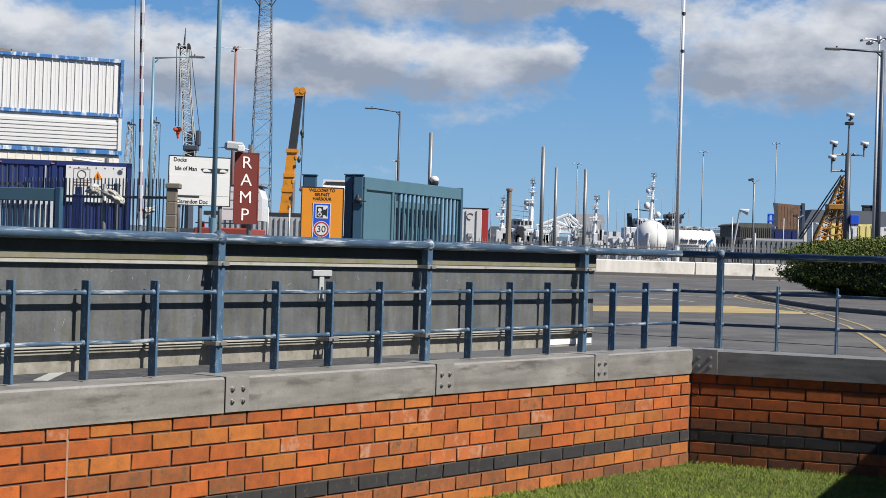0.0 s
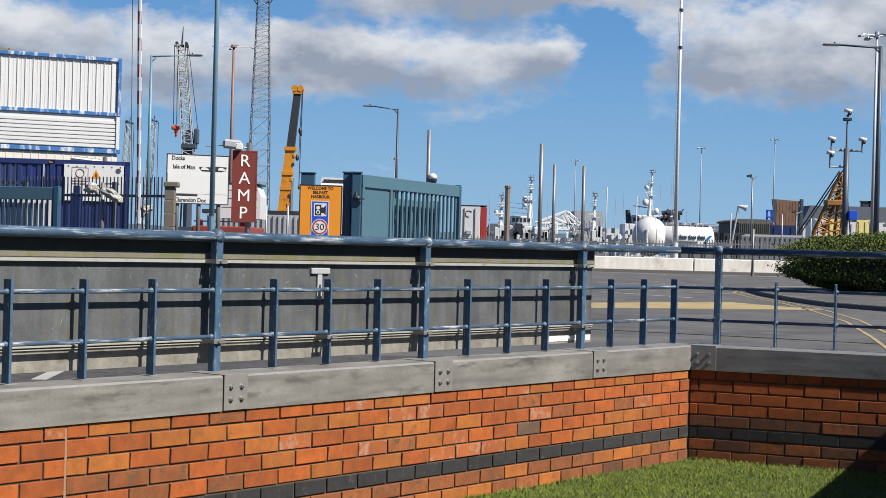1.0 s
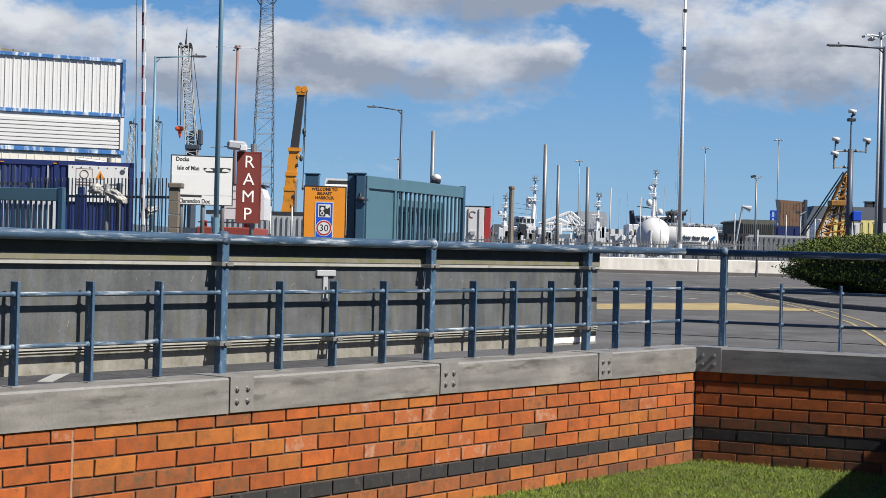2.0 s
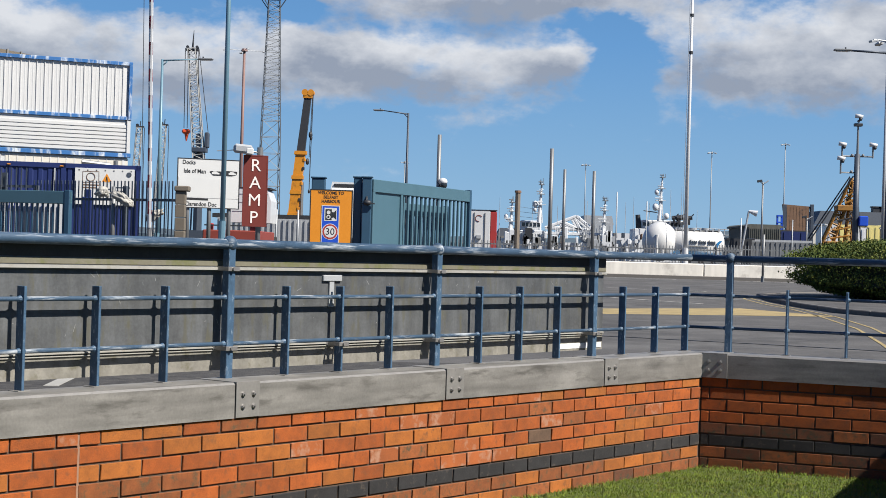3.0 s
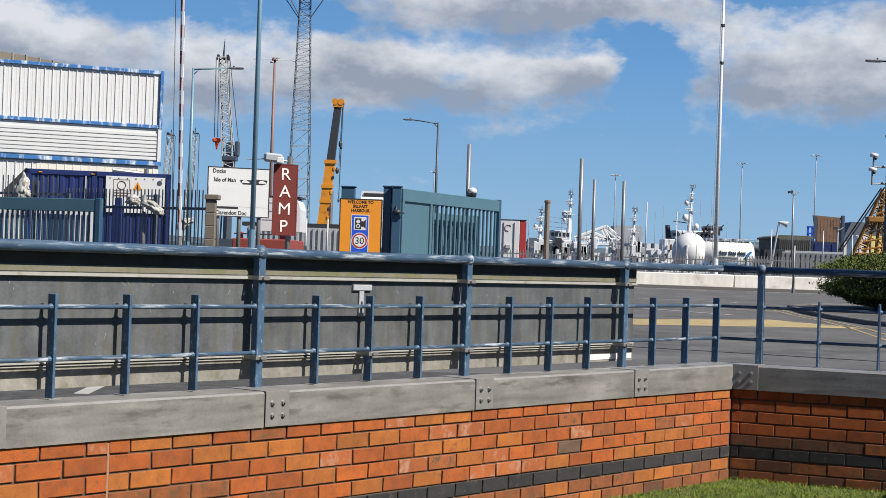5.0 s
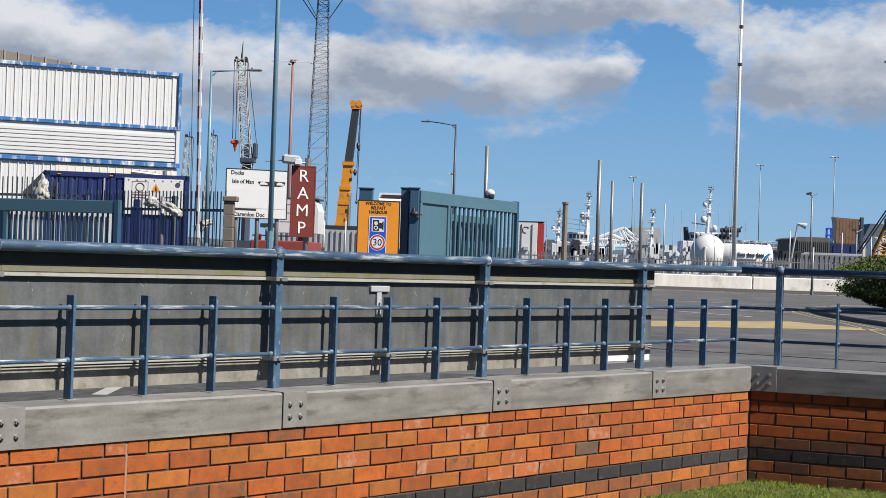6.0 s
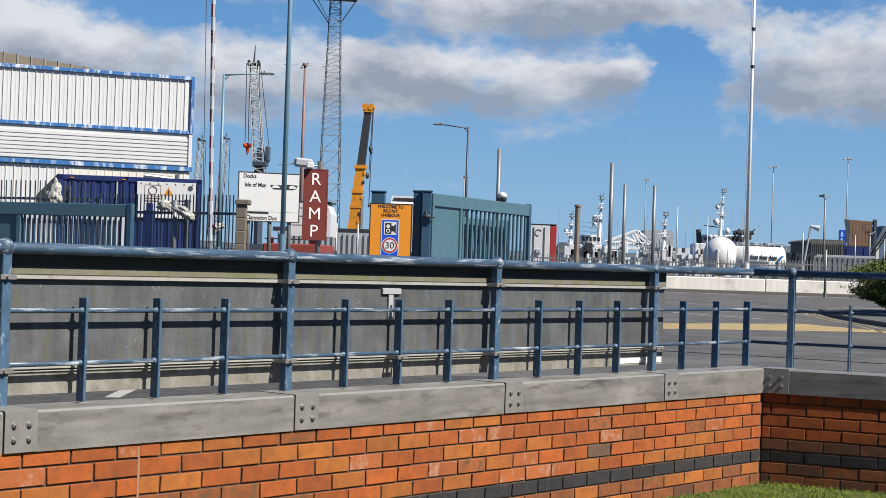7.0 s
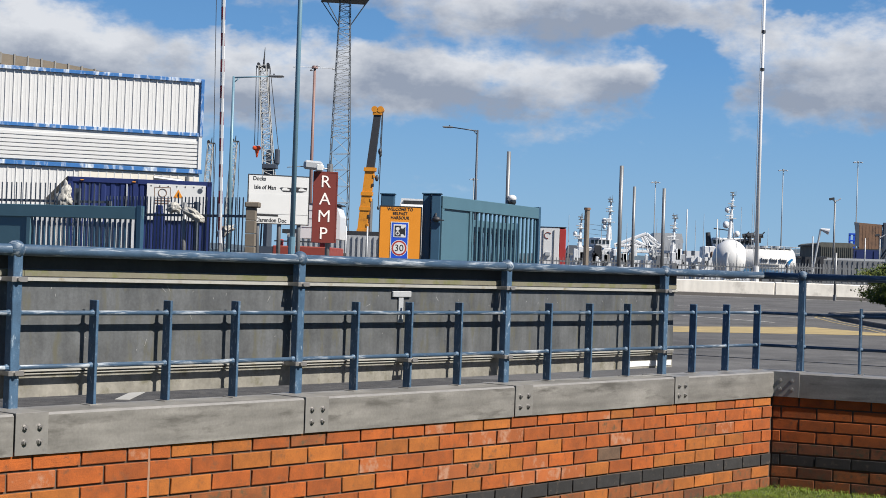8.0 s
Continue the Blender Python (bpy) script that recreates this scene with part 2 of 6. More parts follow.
M["trim_blue"] = material("blue_trim", (0.018, 0.105, 0.29), 0.5, vary=0.35, scale=1.6, stain=(0.50, 0.54, 0.57), stain_at=0.56, stain_run=(1.6, 1.6, 0.4))
M["cream"] = material("cream_render", (0.52, 0.49, 0.43), 0.8, vary=0.15, scale=1)
M["cont_blue"] = material("dark_blue_container", (0.0048, 0.0144, 0.084), 0.5, vary=0.3, scale=1.5)
M["stone"] = material("brown_stone", (0.128, 0.108, 0.084), 0.9, vary=0.35, scale=4, grain=30, bump=0.5)
M["fence_dark"] = material("dark_palisade", (0.085, 0.10, 0.12), 0.55, 0.3, vary=0.3, scale=2)
M["crane_orange"] = material("crane_orange", (0.52, 0.20, 0.010), 0.5, vary=0.3, scale=1, stain=(0.288, 0.112, 0.012), stain_at=0.62)
M["crane_yellow"] = material("crane_yellow", (0.24, 0.108, 0.0112), 0.6, vary=0.5, scale=1.5, stain=(0.104, 0.052, 0.02), stain_at=0.62)
M["tower"] = material("tower_steel", (0.088, 0.096, 0.104), 0.6, 0.3, vary=0.2, scale=1)
M["pale_steel"] = material("pale_crane_steel", (0.272, 0.272, 0.264), 0.6, 0.1, vary=0.25, scale=0.5)
M["mast_red"] = material("rusty_pink_mast", (0.176, 0.104, 0.092), 0.6, 0.1, vary=0.25, scale=0.5)
M["hook"] = material("hook_red", (0.6, 0.072, 0.016), 0.5, vary=0.2)
M["vehicle_white"] = material("white_vehicle_paint", (0.52, 0.52, 0.52), 0.3, vary=0.08, scale=2, bump=0.02)
M["tank_white"] = material("white_tank_paint", (0.54, 0.535, 0.52), 0.3, vary=0.14, scale=0.8, bump=0.02)
M["tyre"] = material("tyre_rubber", (0.02, 0.02, 0.02), 0.85, vary=0.3)
M["glass"] = material("dark_glass", (0.02, 0.025, 0.03), 0.08, vary=0.1, bump=0.0)
M["truck_blue"] = material("bright_blue_paint", (0.016, 0.176, 0.4), 0.4, vary=0.15)
M["rust"] = material("rusty_brown_steel", (0.152, 0.084, 0.048), 0.8, vary=0.4, scale=0.8, grain=12, stain=(0.072, 0.044, 0.032), stain_at=0.58)
M["shed_grey"] = material("weathered_grey_sheeting", (0.152, 0.148, 0.14), 0.7, 0.1, vary=0.6, scale=0.6, grain=6, streak=0.8, run_scale=(2.0, 2.0, 0.2))
M["shed_olive"] = material("weathered_olive_sheeting", (0.075, 0.075, 0.064), 0.8, vary=0.8, scale=0.8, grain=5, streak=1.0, run_scale=(2.5, 2.5, 0.25))
M["far_mast"] = material("far_mast_grey", (0.216, 0.232, 0.248), 0.6, 0.2, vary=0.2, scale=1)
M["slate"] = material("slate_roof", (0.08, 0.092, 0.112), 0.7, vary=0.25, scale=0.3)
M["pale_yellow"] = material("pale_yellow_paint", (0.56, 0.48, 0.176), 0.6, vary=0.15, scale=0.5)
M["hill"] = material("far_hill", (0.044, 0.068, 0.088), 1.0, vary=0.35, scale=0.01, grain=0.08, bump=0)
M["tarp"] = material("pale_sheet_plastic", (0.62, 0.62, 0.60), 0.5, vary=0.3, scale=8, grain=30, bump=0.5)
M["rag"] = material("torn_grey_plastic", (0.30, 0.29, 0.265), 0.6, vary=0.8, scale=14, grain=50, bump=0.6)
M["wood"] = material("weathered_timber", (0.16, 0.132, 0.104), 0.85, vary=0.4, scale=5, grain=40, bump=0.4)
M["hull_white"] = material("white_hull_paint", (0.54, 0.55, 0.56), 0.5, vary=0.15, scale=0.6, stain=(0.42, 0.40, 0.37), stain_at=0.68)
M["leaf"] = material("hedge_leaf", (0.042, 0.068, 0.006), 0.85, vary=0.8, scale=4, grain=25, bump=0, stain=(0.135, 0.145, 0.013), stain_at=0.54)
M["blade"] = material("grass_blade", (0.112, 0.158, 0.009), 0.8, vary=1.3, scale=5.0, grain=40, bump=0, stain=(0.165, 0.165, 0.028), stain_at=0.57)
M["twig"] = material("hedge_core", (0.0176, 0.0192, 0.008), 0.95, vary=0.4, scale=6)


# ---- building helpers ----
def part(name, bm, mat_, parent=None, label="", smooth=False):
    me = bpy.data.meshes.new(name)
    bmesh.ops.recalc_face_normals(bm, faces=bm.faces[:])
    if smooth:
        for f in bm.faces:
            f.smooth = True
    bm.to_mesh(me)
    bm.free()
    for m in (mat_ if isinstance(mat_, (list, tuple)) else [mat_]):
        me.materials.append(M[m] if isinstance(m, str) else m)
    ob = new(name, me)
    ob.parent = parent
    if label:
        ob["label"] = label
    return ob


def thing(name, m, label, category, group="", kind=""):
    ob = new(name)
    ob.matrix_basis = m
    ob.empty_display_size = 0.1
    return tagged(ob, label, category, group, kind)


def box(bm, x0, x1, y0, y1, z0, z1, bevel=0.0, m=None, mi=0):
    r = bmesh.ops.create_cube(bm, size=1.0, matrix=Matrix.Translation(((x0 + x1) / 2, (y0 + y1) / 2, (z0 + z1) / 2)) @ Matrix.Diagonal((abs(x1 - x0), abs(y1 - y0), abs(z1 - z0), 1)))
    vs = r["verts"]
    faces = {f for v in vs for f in v.link_faces}
    for f in faces:
        f.material_index = mi
    if bevel:
        es = list({e for v in vs for e in v.link_edges})
        o = bmesh.ops.bevel(bm, geom=es, offset=bevel, segments=1, affect="EDGES", profile=0.5)
        vs = list({v for f in o["faces"] for v in f.verts} | {v for v in vs if v.is_valid})
    if m is not None:
        bmesh.ops.transform(bm, matrix=m, verts=vs)
    return bm


def bar(bm, a, b, r, r2=None, seg=8, flatten=None):
    """A round bar from a to b, radius r at a and r2 at b."""
    a, b = Vector(a), Vector(b)
    way = b - a
    m = Matrix.Translation((a + b) / 2) @ way.to_track_quat("Z", "Y").to_matrix().to_4x4()
    bmesh.ops.create_cone(bm, cap_ends=True, segments=seg, radius1=r, radius2=r if r2 is None else r2, depth=way.length, matrix=m)
    return bm


def ball(bm, c, r, seg=12, scale=(1, 1, 1)):
    bmesh.ops.create_uvsphere(bm, u_segments=seg, v_segments=max(6, seg // 2 + 2), radius=r, matrix=Matrix.Translation(c) @ Matrix.Diagonal((*scale, 1)))
    return bm


def prism(bm, pts, depth, m=None, mi=0):
    """A flat outline (x, z) pushed back by depth along y."""
    f0 = [bm.verts.new((x, 0, z)) for x, z in pts]
    f1 = [bm.verts.new((x, depth, z)) for x, z in pts]
    fs = [bm.faces.new(f0), bm.faces.new(f1[::-1])]
    n = len(pts)
    for i in range(n):
        fs.append(bm.faces.new((f0[i], f1[i], f1[(i + 1) % n], f0[(i + 1) % n])))
    for f in fs:
        f.material_index = mi
    if m is not None:
        bmesh.ops.transform(bm, matrix=m, verts=f0 + f1)
    return bm


def B():
    return bmesh.new()


def words(name, text, size, m, mat_, parent, label="", bold=0.0):
    """Writing as a thin mesh in the x-z plane of its parent, facing -y."""
    cu = bpy.data.curves.new(name, "FONT")
    cu.body, cu.size, cu.align_x, cu.align_y, cu.extrude, cu.resolution_u = text, size, "CENTER", "CENTER", 0.001, 3
    cu.offset = bold
    tmp = bpy.data.objects.new(name, cu)
    scene.collection.objects.link(tmp)
    me = bpy.data.meshes.new_from_object(tmp.evaluated_get(bpy.context.evaluated_depsgraph_get()))
    bpy.data.objects.remove(tmp)
    me.transform(m @ pose(0, 0, 0, 90))
    me.materials.clear()
    me.materials.append(M[mat_])
    ob = new(name, me)
    ob.parent = parent
    if label:
        ob["label"] = label
    return ob


# ---- ground, walls ----
CORNER = (1.619, 10.536)
LAWN_Z = -0.735
ROAD_Z = -0.10                                    # the road near the walls; it rises to 0 further off
WALL_L = pose(*CORNER, 0, 0, 0, 180 + 52.43)      # x runs along the long wall from the corner, -y is its back
WALL_R = pose(*CORNER, 0, 0, 0, -22.05)           # x runs along the short wall from the corner, +y is its back
THICK = 0.215


def on_l(s, off, z):
    return WALL_L @ Vector((s, -off, z))


def on_r(s, off, z):
    return WALL_R @ Vector((s, off, z))


# road: one sheet behind the walls, out to the horizon
bm = B()
a, c0, b = on_l(26, THICK - 0.02, 0), on_l(-0.145, THICK - 0.02, 0), on_r(30, THICK - 0.02, 0)
mid = Vector((c0.x, 20, 0))
near = [a, c0, b, mid, Vector((-4500, 20, 0)), Vector((-4500, -3000, 0)), Vector((4500, -1500, 0)), Vector((4500, 20, 0))]
vs = [bm.verts.new((p.x, p.y, ROAD_Z)) for p in near]
for q in ((0, 1, 3, 4, 5), (1, 2, 6, 7, 3)):
    bm.faces.new([vs[i] for i in q])
rows = []
for y, zl, zr in ((20, 1, 1), (26, 0, 1), (36, 0, 1), (44, 0, 0), (300, 0, 0), (4800, 0, 0)):
    rows.append([bm.verts.new((x, y, ROAD_Z * k)) for x, k in ((-4500, zl), (-3, zl), (0, zr), (40, zr), (4500, zr))])
for r0, r1 in zip(rows, rows[1:]):
    for i in range(4):
        bm.faces.new((r0[i], r0[i + 1], r1[i + 1], r1[i]))
tagged(part("road", bm, "asphalt"), "grey asphalt road and yard running out to the docks", "road", kind="structure")

bm = B()
la, lb = on_l(26, 0.1, 0), on_r(30, 0.1, 0)
lc = on_l(0, 0.1, 0)
pts = [(lc.x, lc.y), (la.x, la.y), (la.x, -60), (lb.x, -60), (lb.x, lb.y)]
bm.faces.new([bm.verts.new((x, y, LAWN_Z)) for x, y in pts])
bmesh.ops.triangulate(bm, faces=bm.faces[:])
tagged(part("lawn", bm, "lawn"), "sunlit green lawn below the brick wall", "lawn", kind="structure")

J0, COURSE, BRICK = -0.142, 0.075, 0.2243


def wall(name, m, side, length, label):
    w = thing(name, m, label, "wall", kind="structure")
    bm = B()
    box(bm, -0.21 if side < 0 else -0.03, length, 0.0045 * side, (THICK - 0.02) * side, LAWN_Z - 0.5, -0.15)
    part("core", bm, "mortar", w, "dark mortar core")
    return w


wall_left = wall("wall_left", WALL_L, -1, 24, "long low orange brick wall with a black course")
wall_right = wall("wall_right", WALL_R, 1, 24, "shaded red brick wall with a black course")

# stainless coping in lengths, with bolted joint plates
JOINTS = [1.185, 2.700, 4.211, 5.722, 7.235]


def coping(w, side, s0, s1, mitre0=0.0):
    """One length of steel coping; mitre0 shifts the back edge at its start."""
    bm = B()
    f = -0.014 * side
    bk = THICK * side
    v = [bm.verts.new(p) for p in ((s0, f, -0.157), (s1, f, -0.157), (s1, bk, -0.157), (s0 + mitre0, bk, -0.157), (s0, f, 0), (s1, f, 0), (s1, bk, 0), (s0 + mitre0, bk, 0))]
    for q in ((0, 1, 5, 4), (1, 2, 6, 5), (2, 3, 7, 6), (3, 0, 4, 7), (4, 5, 6, 7), (3, 2, 1, 0)):
        bm.faces.new([v[i] for i in q])
    # bevel takes the paler plate steel, painting a highlight along the fold
    bmesh.ops.bevel(bm, geom=[e for e in bm.edges if abs(e.verts[0].co.z - e.verts[1].co.z) < 1e-6 and abs(e.verts[0].co.y - e.verts[1].co.y) < 1e-6 and e.verts[0].co.z > -0.01], offset=0.009, segments=1, affect="EDGES", material=1)
    return part("coping", bm, ["coping", "plate"], w, "brushed stainless steel coping")


def joint_plate(w, side, s0, s1, z0=-0.156):
    bm = B()
    y = -0.0165 * side
    box(bm, s0, s1, y, y + 0.010 * side, z0, 0.0, 0.0012)
    box(bm, s0, s1, y, (THICK + 0.002) * side, -0.001, 0.0026, 0.0008)
    p = part("joint_plate", bm, "plate", w, "bolted stainless joint plate")
    for i in (0, 1):
        for k in (0, 1):
            bm = B()
            x, z = s0 + (s1 - s0) * (0.26 + 0.46 * i), -0.052 - 0.055 * k
            bar(bm, (x, y, z), (x, y - 0.002 * side, z), 0.0135, seg=14)
            bar(bm, (x, y, z), (x, y - 0.009 * side, z), 0.0105, seg=6)
            bar(bm, (x, y, z), (x, y - 0.015 * side, z), 0.0048, 0.004, seg=8)
            part("bolt", bm, "bolt", p)


edges = [-0.004] + JOINTS + [24.0]
for i in range(len(edges) - 1):
    coping(wall_left, -1, edges[i] + 0.003, edges[i + 1] - 0.004, -0.16 if i == 0 else 0.0)
for s in JOINTS:
    joint_plate(wall_left, -1, s - 0.150, s - 0.004)
coping(wall_right, 1, 0.004, 24.0, -0.16)
joint_plate(wall_right, 1, 0.008, 0.172)

# plain unseen wall, added to cast the shade on the lawn's right corner
bm = B()
box(bm, 2.62, 2.92, -7.0, 0.0, LAWN_Z - 0.5, 0.98, 0.01)
part("return_wall", bm, "brick", wall_right, "unseen plain brick wall added to cast shade")

# ---- railing ----
POST_OFF = 0.17
RAIL_Z, TOP_Z, MID_Z, LOW_Z = 0.608, 0.418, 0.366, 0.157
railing = thing("railing", pose(0, 0, 0), "weathered blue steel railing along the coping of the brick wall", "railing")
mains = [1.042 + 1.524 * i for i in range(0, 8)]
shorts = [0.705, 0.312, -0.075] + [mains[i] + 0.381 * j for i in range(len(mains) - 1) for j in (1, 2, 3)]


def post(at, turn, big):
    bm = B()
    m = Matrix.Translation(at) @ turn
    if big:
        box(bm, -0.021, 0.021, -0.021, 0.021, -0.002, RAIL_Z, 0.003)
        weld = 0.023
    else:
        # a flat bar set edge-on to the wall
        box(bm, -0.0065, 0.0065, -0.0235, 0.0235, -0.002, TOP_Z, 0.0015)
        weld = 0.009
    for z in (MID_Z, LOW_Z):
        for k in (-1, 1):
            bar(bm, (k * (weld - 0.004), 0, z), (k * (weld + 0.012), 0, z), 0.0165, 0.0098, seg=10)
    bmesh.ops.transform(bm, matrix=m, verts=bm.verts[:])
    p = part("main_post" if big else "short_post", bm, "rail_blue", railing)
    if big:
        b2 = B()
        ball(b2, Vector(at) + Vector((0, 0, RAIL_Z + 0.002)), 0.036, 20)
        part("ball_joint", b2, "rail_worn", p, smooth=True)
    else:
        b2 = B()
        box(b2, -0.030, 0.030, -0.034, 0.034, -0.001, 0.0035, 0.001)
        bmesh.ops.transform(b2, matrix=m, verts=b2.verts[:])
        part("foot_plate", b2, "coping", p)
    return p


turn_l, turn_r = WALL_L.to_3x3().to_4x4(), WALL_R.to_3x3().to_4x4()
for s in mains:
    post(on_l(s, POST_OFF, 0), turn_l, True)
for s in shorts:
    post(on_l(s, POST_OFF, 0), turn_l, False)
for i, s in enumerate([0.133 + 0.376 * i for i in range(0, 26)]):
    post(on_r(s, POST_OFF, 0), turn_r, i % 4 == 0)
bend = -0.129
for z, r in ((RAIL_Z, 0.0225), (MID_Z, 0.0098), (LOW_Z, 0.0098)):
    for m_, side, end in ((WALL_L, -1, mains[-1]), (WALL_R, 1, 9.6)):
        bm = B()
        bar(bm, (bend, POST_OFF * side, z), (end, POST_OFF * side, z), r, seg=16)
        ob = part("handrail" if r > 0.02 else "lower_rail", bm, "rail_worn", railing, smooth=True)
        ob.matrix_local = m_
    bm = B()
    ball(bm, on_l(bend, POST_OFF, z), r * 1.06, 12)
    part("bend", bm, "rail_blue", railing, smooth=True)

# galvanised sheet barrier clamped behind the railing
FACE = 0.230
barrier = thing("sheet_barrier", WALL_L, "galvanised steel sheet barrier clamped behind the railing", "barrier")
cuts = [0.835] + [m_ - 0.075 for m_ in mains[1:6]] + [11.6]
for i in range(len(cuts) - 1):
    s0, s1 = cuts[i] + 0.001, cuts[i + 1] - 0.001

    def folded(profile):
        """A folded sheet section run along this length: offset towards the railing, height."""
        bm = B()
        ends = [[bm.verts.new((s, -FACE + o, z)) for o, z in profile] for s in (s0, s1)]
        for i0 in range(len(profile)):
            i1 = (i0 + 1) % len(profile)
            bm.faces.new((ends[0][i0], ends[0][i1], ends[1][i1], ends[1][i0]))
        bm.faces.new(ends[0])
        bm.faces.new(ends[1][::-1])
        return bm

    sheet = part("sheet", folded([(0.0, 0.128), (0.0, 0.484), (0.013, 0.486), (0.013, 0.5985), (-0.004, 0.5985), (-0.004, 0.128)]), "panel", barrier)
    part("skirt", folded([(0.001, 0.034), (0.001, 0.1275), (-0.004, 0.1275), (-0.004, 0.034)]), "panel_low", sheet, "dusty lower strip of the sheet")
    # thin dark strip: handrail shade put into the colour
    part("fascia", folded([(0.0132, 0.537), (0.0145, 0.5375), (0.0145, 0.5865), (0.0132, 0.587)]), "fascia", sheet, "dark band painted as shade under the handrail")
    part("ledge", folded([(0.0132, 0.5065), (0.016, 0.508), (0.016, 0.532), (0.0132, 0.5335)]), "panel_moss", sheet, "mossy pale ledge")
    for z0, z1, d in ((0.488, 0.5035, 0.023), (0.134, 0.1425, 0.013), (0.1225, 0.1290, 0.009)):
        part("rib", folded([(0.0002, z0), (d, z0 + 0.0015), (d, z1 - 0.0015), (0.0002, z1)]), "panel_lip", sheet, "pale galvanised rib")
rnd = random.Random(21)
bm = B()
for i in range(70):
    x, z, L_ = rnd.uniform(1.2, 6.6), rnd.choice((rnd.uniform(0.40, 0.47), rnd.uniform(0.20, 0.46))), rnd.choice((0.006, 0.008, 0.012, 0.03))
    box(bm, -L_ / 2, L_ / 2, 0, 0.0006, -0.0008, 0.0008, 0.0, pose(x, -FACE + 0.0002, z, 0, rnd.uniform(20, 150), 0))
tagged(part("scratches", bm, "scratch", barrier), "bright fine scratches in the zinc", kind="stuff")
bm = B()
box(bm, 0.85, 1.30, -FACE + 0.001, -FACE + 0.004, 0.047, 0.078)
part("white_strip", bm, "tarp", barrier, "white painted strip")
bm = B()
box(bm, 3.262, 3.398, -FACE + 0.0005, -FACE + 0.014, 0.440, 0.470, 0.003)
box(bm, 3.316, 3.350, -FACE + 0.0005, -FACE + 0.010, 0.315, 0.438, 0.001)
part("latch_plate", bm, "galv_light", barrier, "pale steel latch plate")
for s in mains[:6] + [mains[1] + 0.758]:
    for z in (0.496, 0.137):
        if s not in mains and z > 0.3:
            continue
        bm = B()
        y = -(POST_OFF - 0.026)
        box(bm, s - 0.032, s + 0.040, -FACE + 0.002, -FACE + 0.016, z - 0.008, z + 0.008, 0.002)
        box(bm, s + 0.026, s + 0.034, y - 0.07, y + 0.004, z - 0.009, z + 0.009, 0.001)
        box(bm, s - 0.034, s - 0.026, y - 0.07, y + 0.004, z - 0.009, z + 0.009, 0.001)
        box(bm, s - 0.036, s + 0.036, y, y + 0.007, z - 0.010, z + 0.010, 0.001)
        bar(bm, (s + 0.005, y, z), (s + 0.005, y + 0.016, z), 0.009, seg=6)
        part("clamp", bm, "bolt", barrier, "galvanised pipe clamp")


# ---- road markings, kerb, hedge, low wall ----
REACH = 1.169                                      # plan scale of what lies on the lowered road


def strip(name, pts, mat_, label, z=ROAD_Z + 0.004):
    """A marking laid on the road: a flat ribbon outline."""
    bm = B()
    pts = [(x * REACH, y * REACH) for x, y in pts]
    rise = [z - ROAD_Z * max(0.0, min(1.0, (y - 36) / 8)) for x, y in pts]
    vs = [bm.verts.new((x, y, h)) for (x, y), h in zip(pts, rise)]
    vb = [bm.verts.new((x, y, h - 0.0035)) for (x, y), h in zip(pts, rise)]
    bm.faces.new(vs)
    n = len(pts)
    for i in range(n):
        bm.faces.new((vs[i], vs[(i + 1) % n], vb[(i + 1) % n], vb[i]))
    return tagged(part(name, bm, mat_), label, "marking", kind="structure")


def ribbon(pts, width):
    left, right = [], []
    for i, p in enumerate(pts):
        p = Vector(p)
        q0, q1 = Vector(pts[max(0, i - 1)]), Vector(pts[min(len(pts) - 1, i + 1)])
        t = (q1 - q0).normalized()
        nrm = Vector((-t.y, t.x))
        left.append(p + nrm * width / 2)
        right.append(p - nrm * width / 2)
    return [(v.x, v.y) for v in left + right[::-1]]


strip("road_marking", [(-2.0, 15.3), (1.57, 16.9), (3.10, 17.65), (4.25, 18.1), (3.55, 20.1), (1.72, 18.5), (-2.0, 16.6)], "yellow_line", "broad worn yellow band painted across the road")
KERB = [(12.0, 16.6), (7.0, 17.2), (5.0, 18.0), (4.56, 19.4), (4.52, 21.2), (4.62, 23.6), (4.92, 26.4), (5.9, 28.6), (8.0, 30.5), (14.0, 33.0)]
YELLOW = [[(2.75, 9.9), (2.95, 10.8), (3.22, 12.2), (3.71, 14.95), (4.03, 17.75), (4.22, 20.2), (4.27, 22.5), (4.45, 24.9), (4.9, 27.0)],
          [(2.95, 9.9), (3.15, 10.9), (3.46, 12.5), (3.93, 15.3), (4.24, 18.0), (4.37, 20.4), (4.43, 22.6), (4.62, 25.2), (5.1, 27.0)]]
for line in YELLOW:
    strip("road_marking", ribbon(line, 0.032), "yellow_line", "double yellow line along the kerb")
for p0, p1, w in (((2.9, 30.5), (4.6, 29.6), 0.12), ((2.3, 23.5), (3.3, 21.6), 0.10), ((2.2, 25.7), (4.4, 24.2), 0.10), ((3.6, 38.5), (5.2, 38.0), 0.15), ((6.4, 38.6), (8.4, 38.9), 0.15), ((-1.634, 6.715), (-1.672, 7.297), 0.06), ((-2.35, 6.70), (-1.98, 7.02), 0.06)):
    strip("road_marking", ribbon([p0, p1], w), "white_line", "worn white line on the asphalt")
strip("tar_seam", ribbon([(-0.5, 12.9), (1.34, 12.16), (2.41, 11.63), (3.1, 11.2)], 0.03), "dark", "dark sealed seam across the asphalt")

bm = B()
vs = [bm.verts.new((*on_l(a, b, 0).xy, ROAD_Z + 0.002)) for a, b in ((0.9, 0.21), (0.9, 0.9), (1.6, 1.5), (3.4, 1.7), (5.0, 1.9), (6.2, 1.45), (7.4, 1.2), (12.0, 0.9), (12.0, 0.21))]
bm.faces.new(vs)
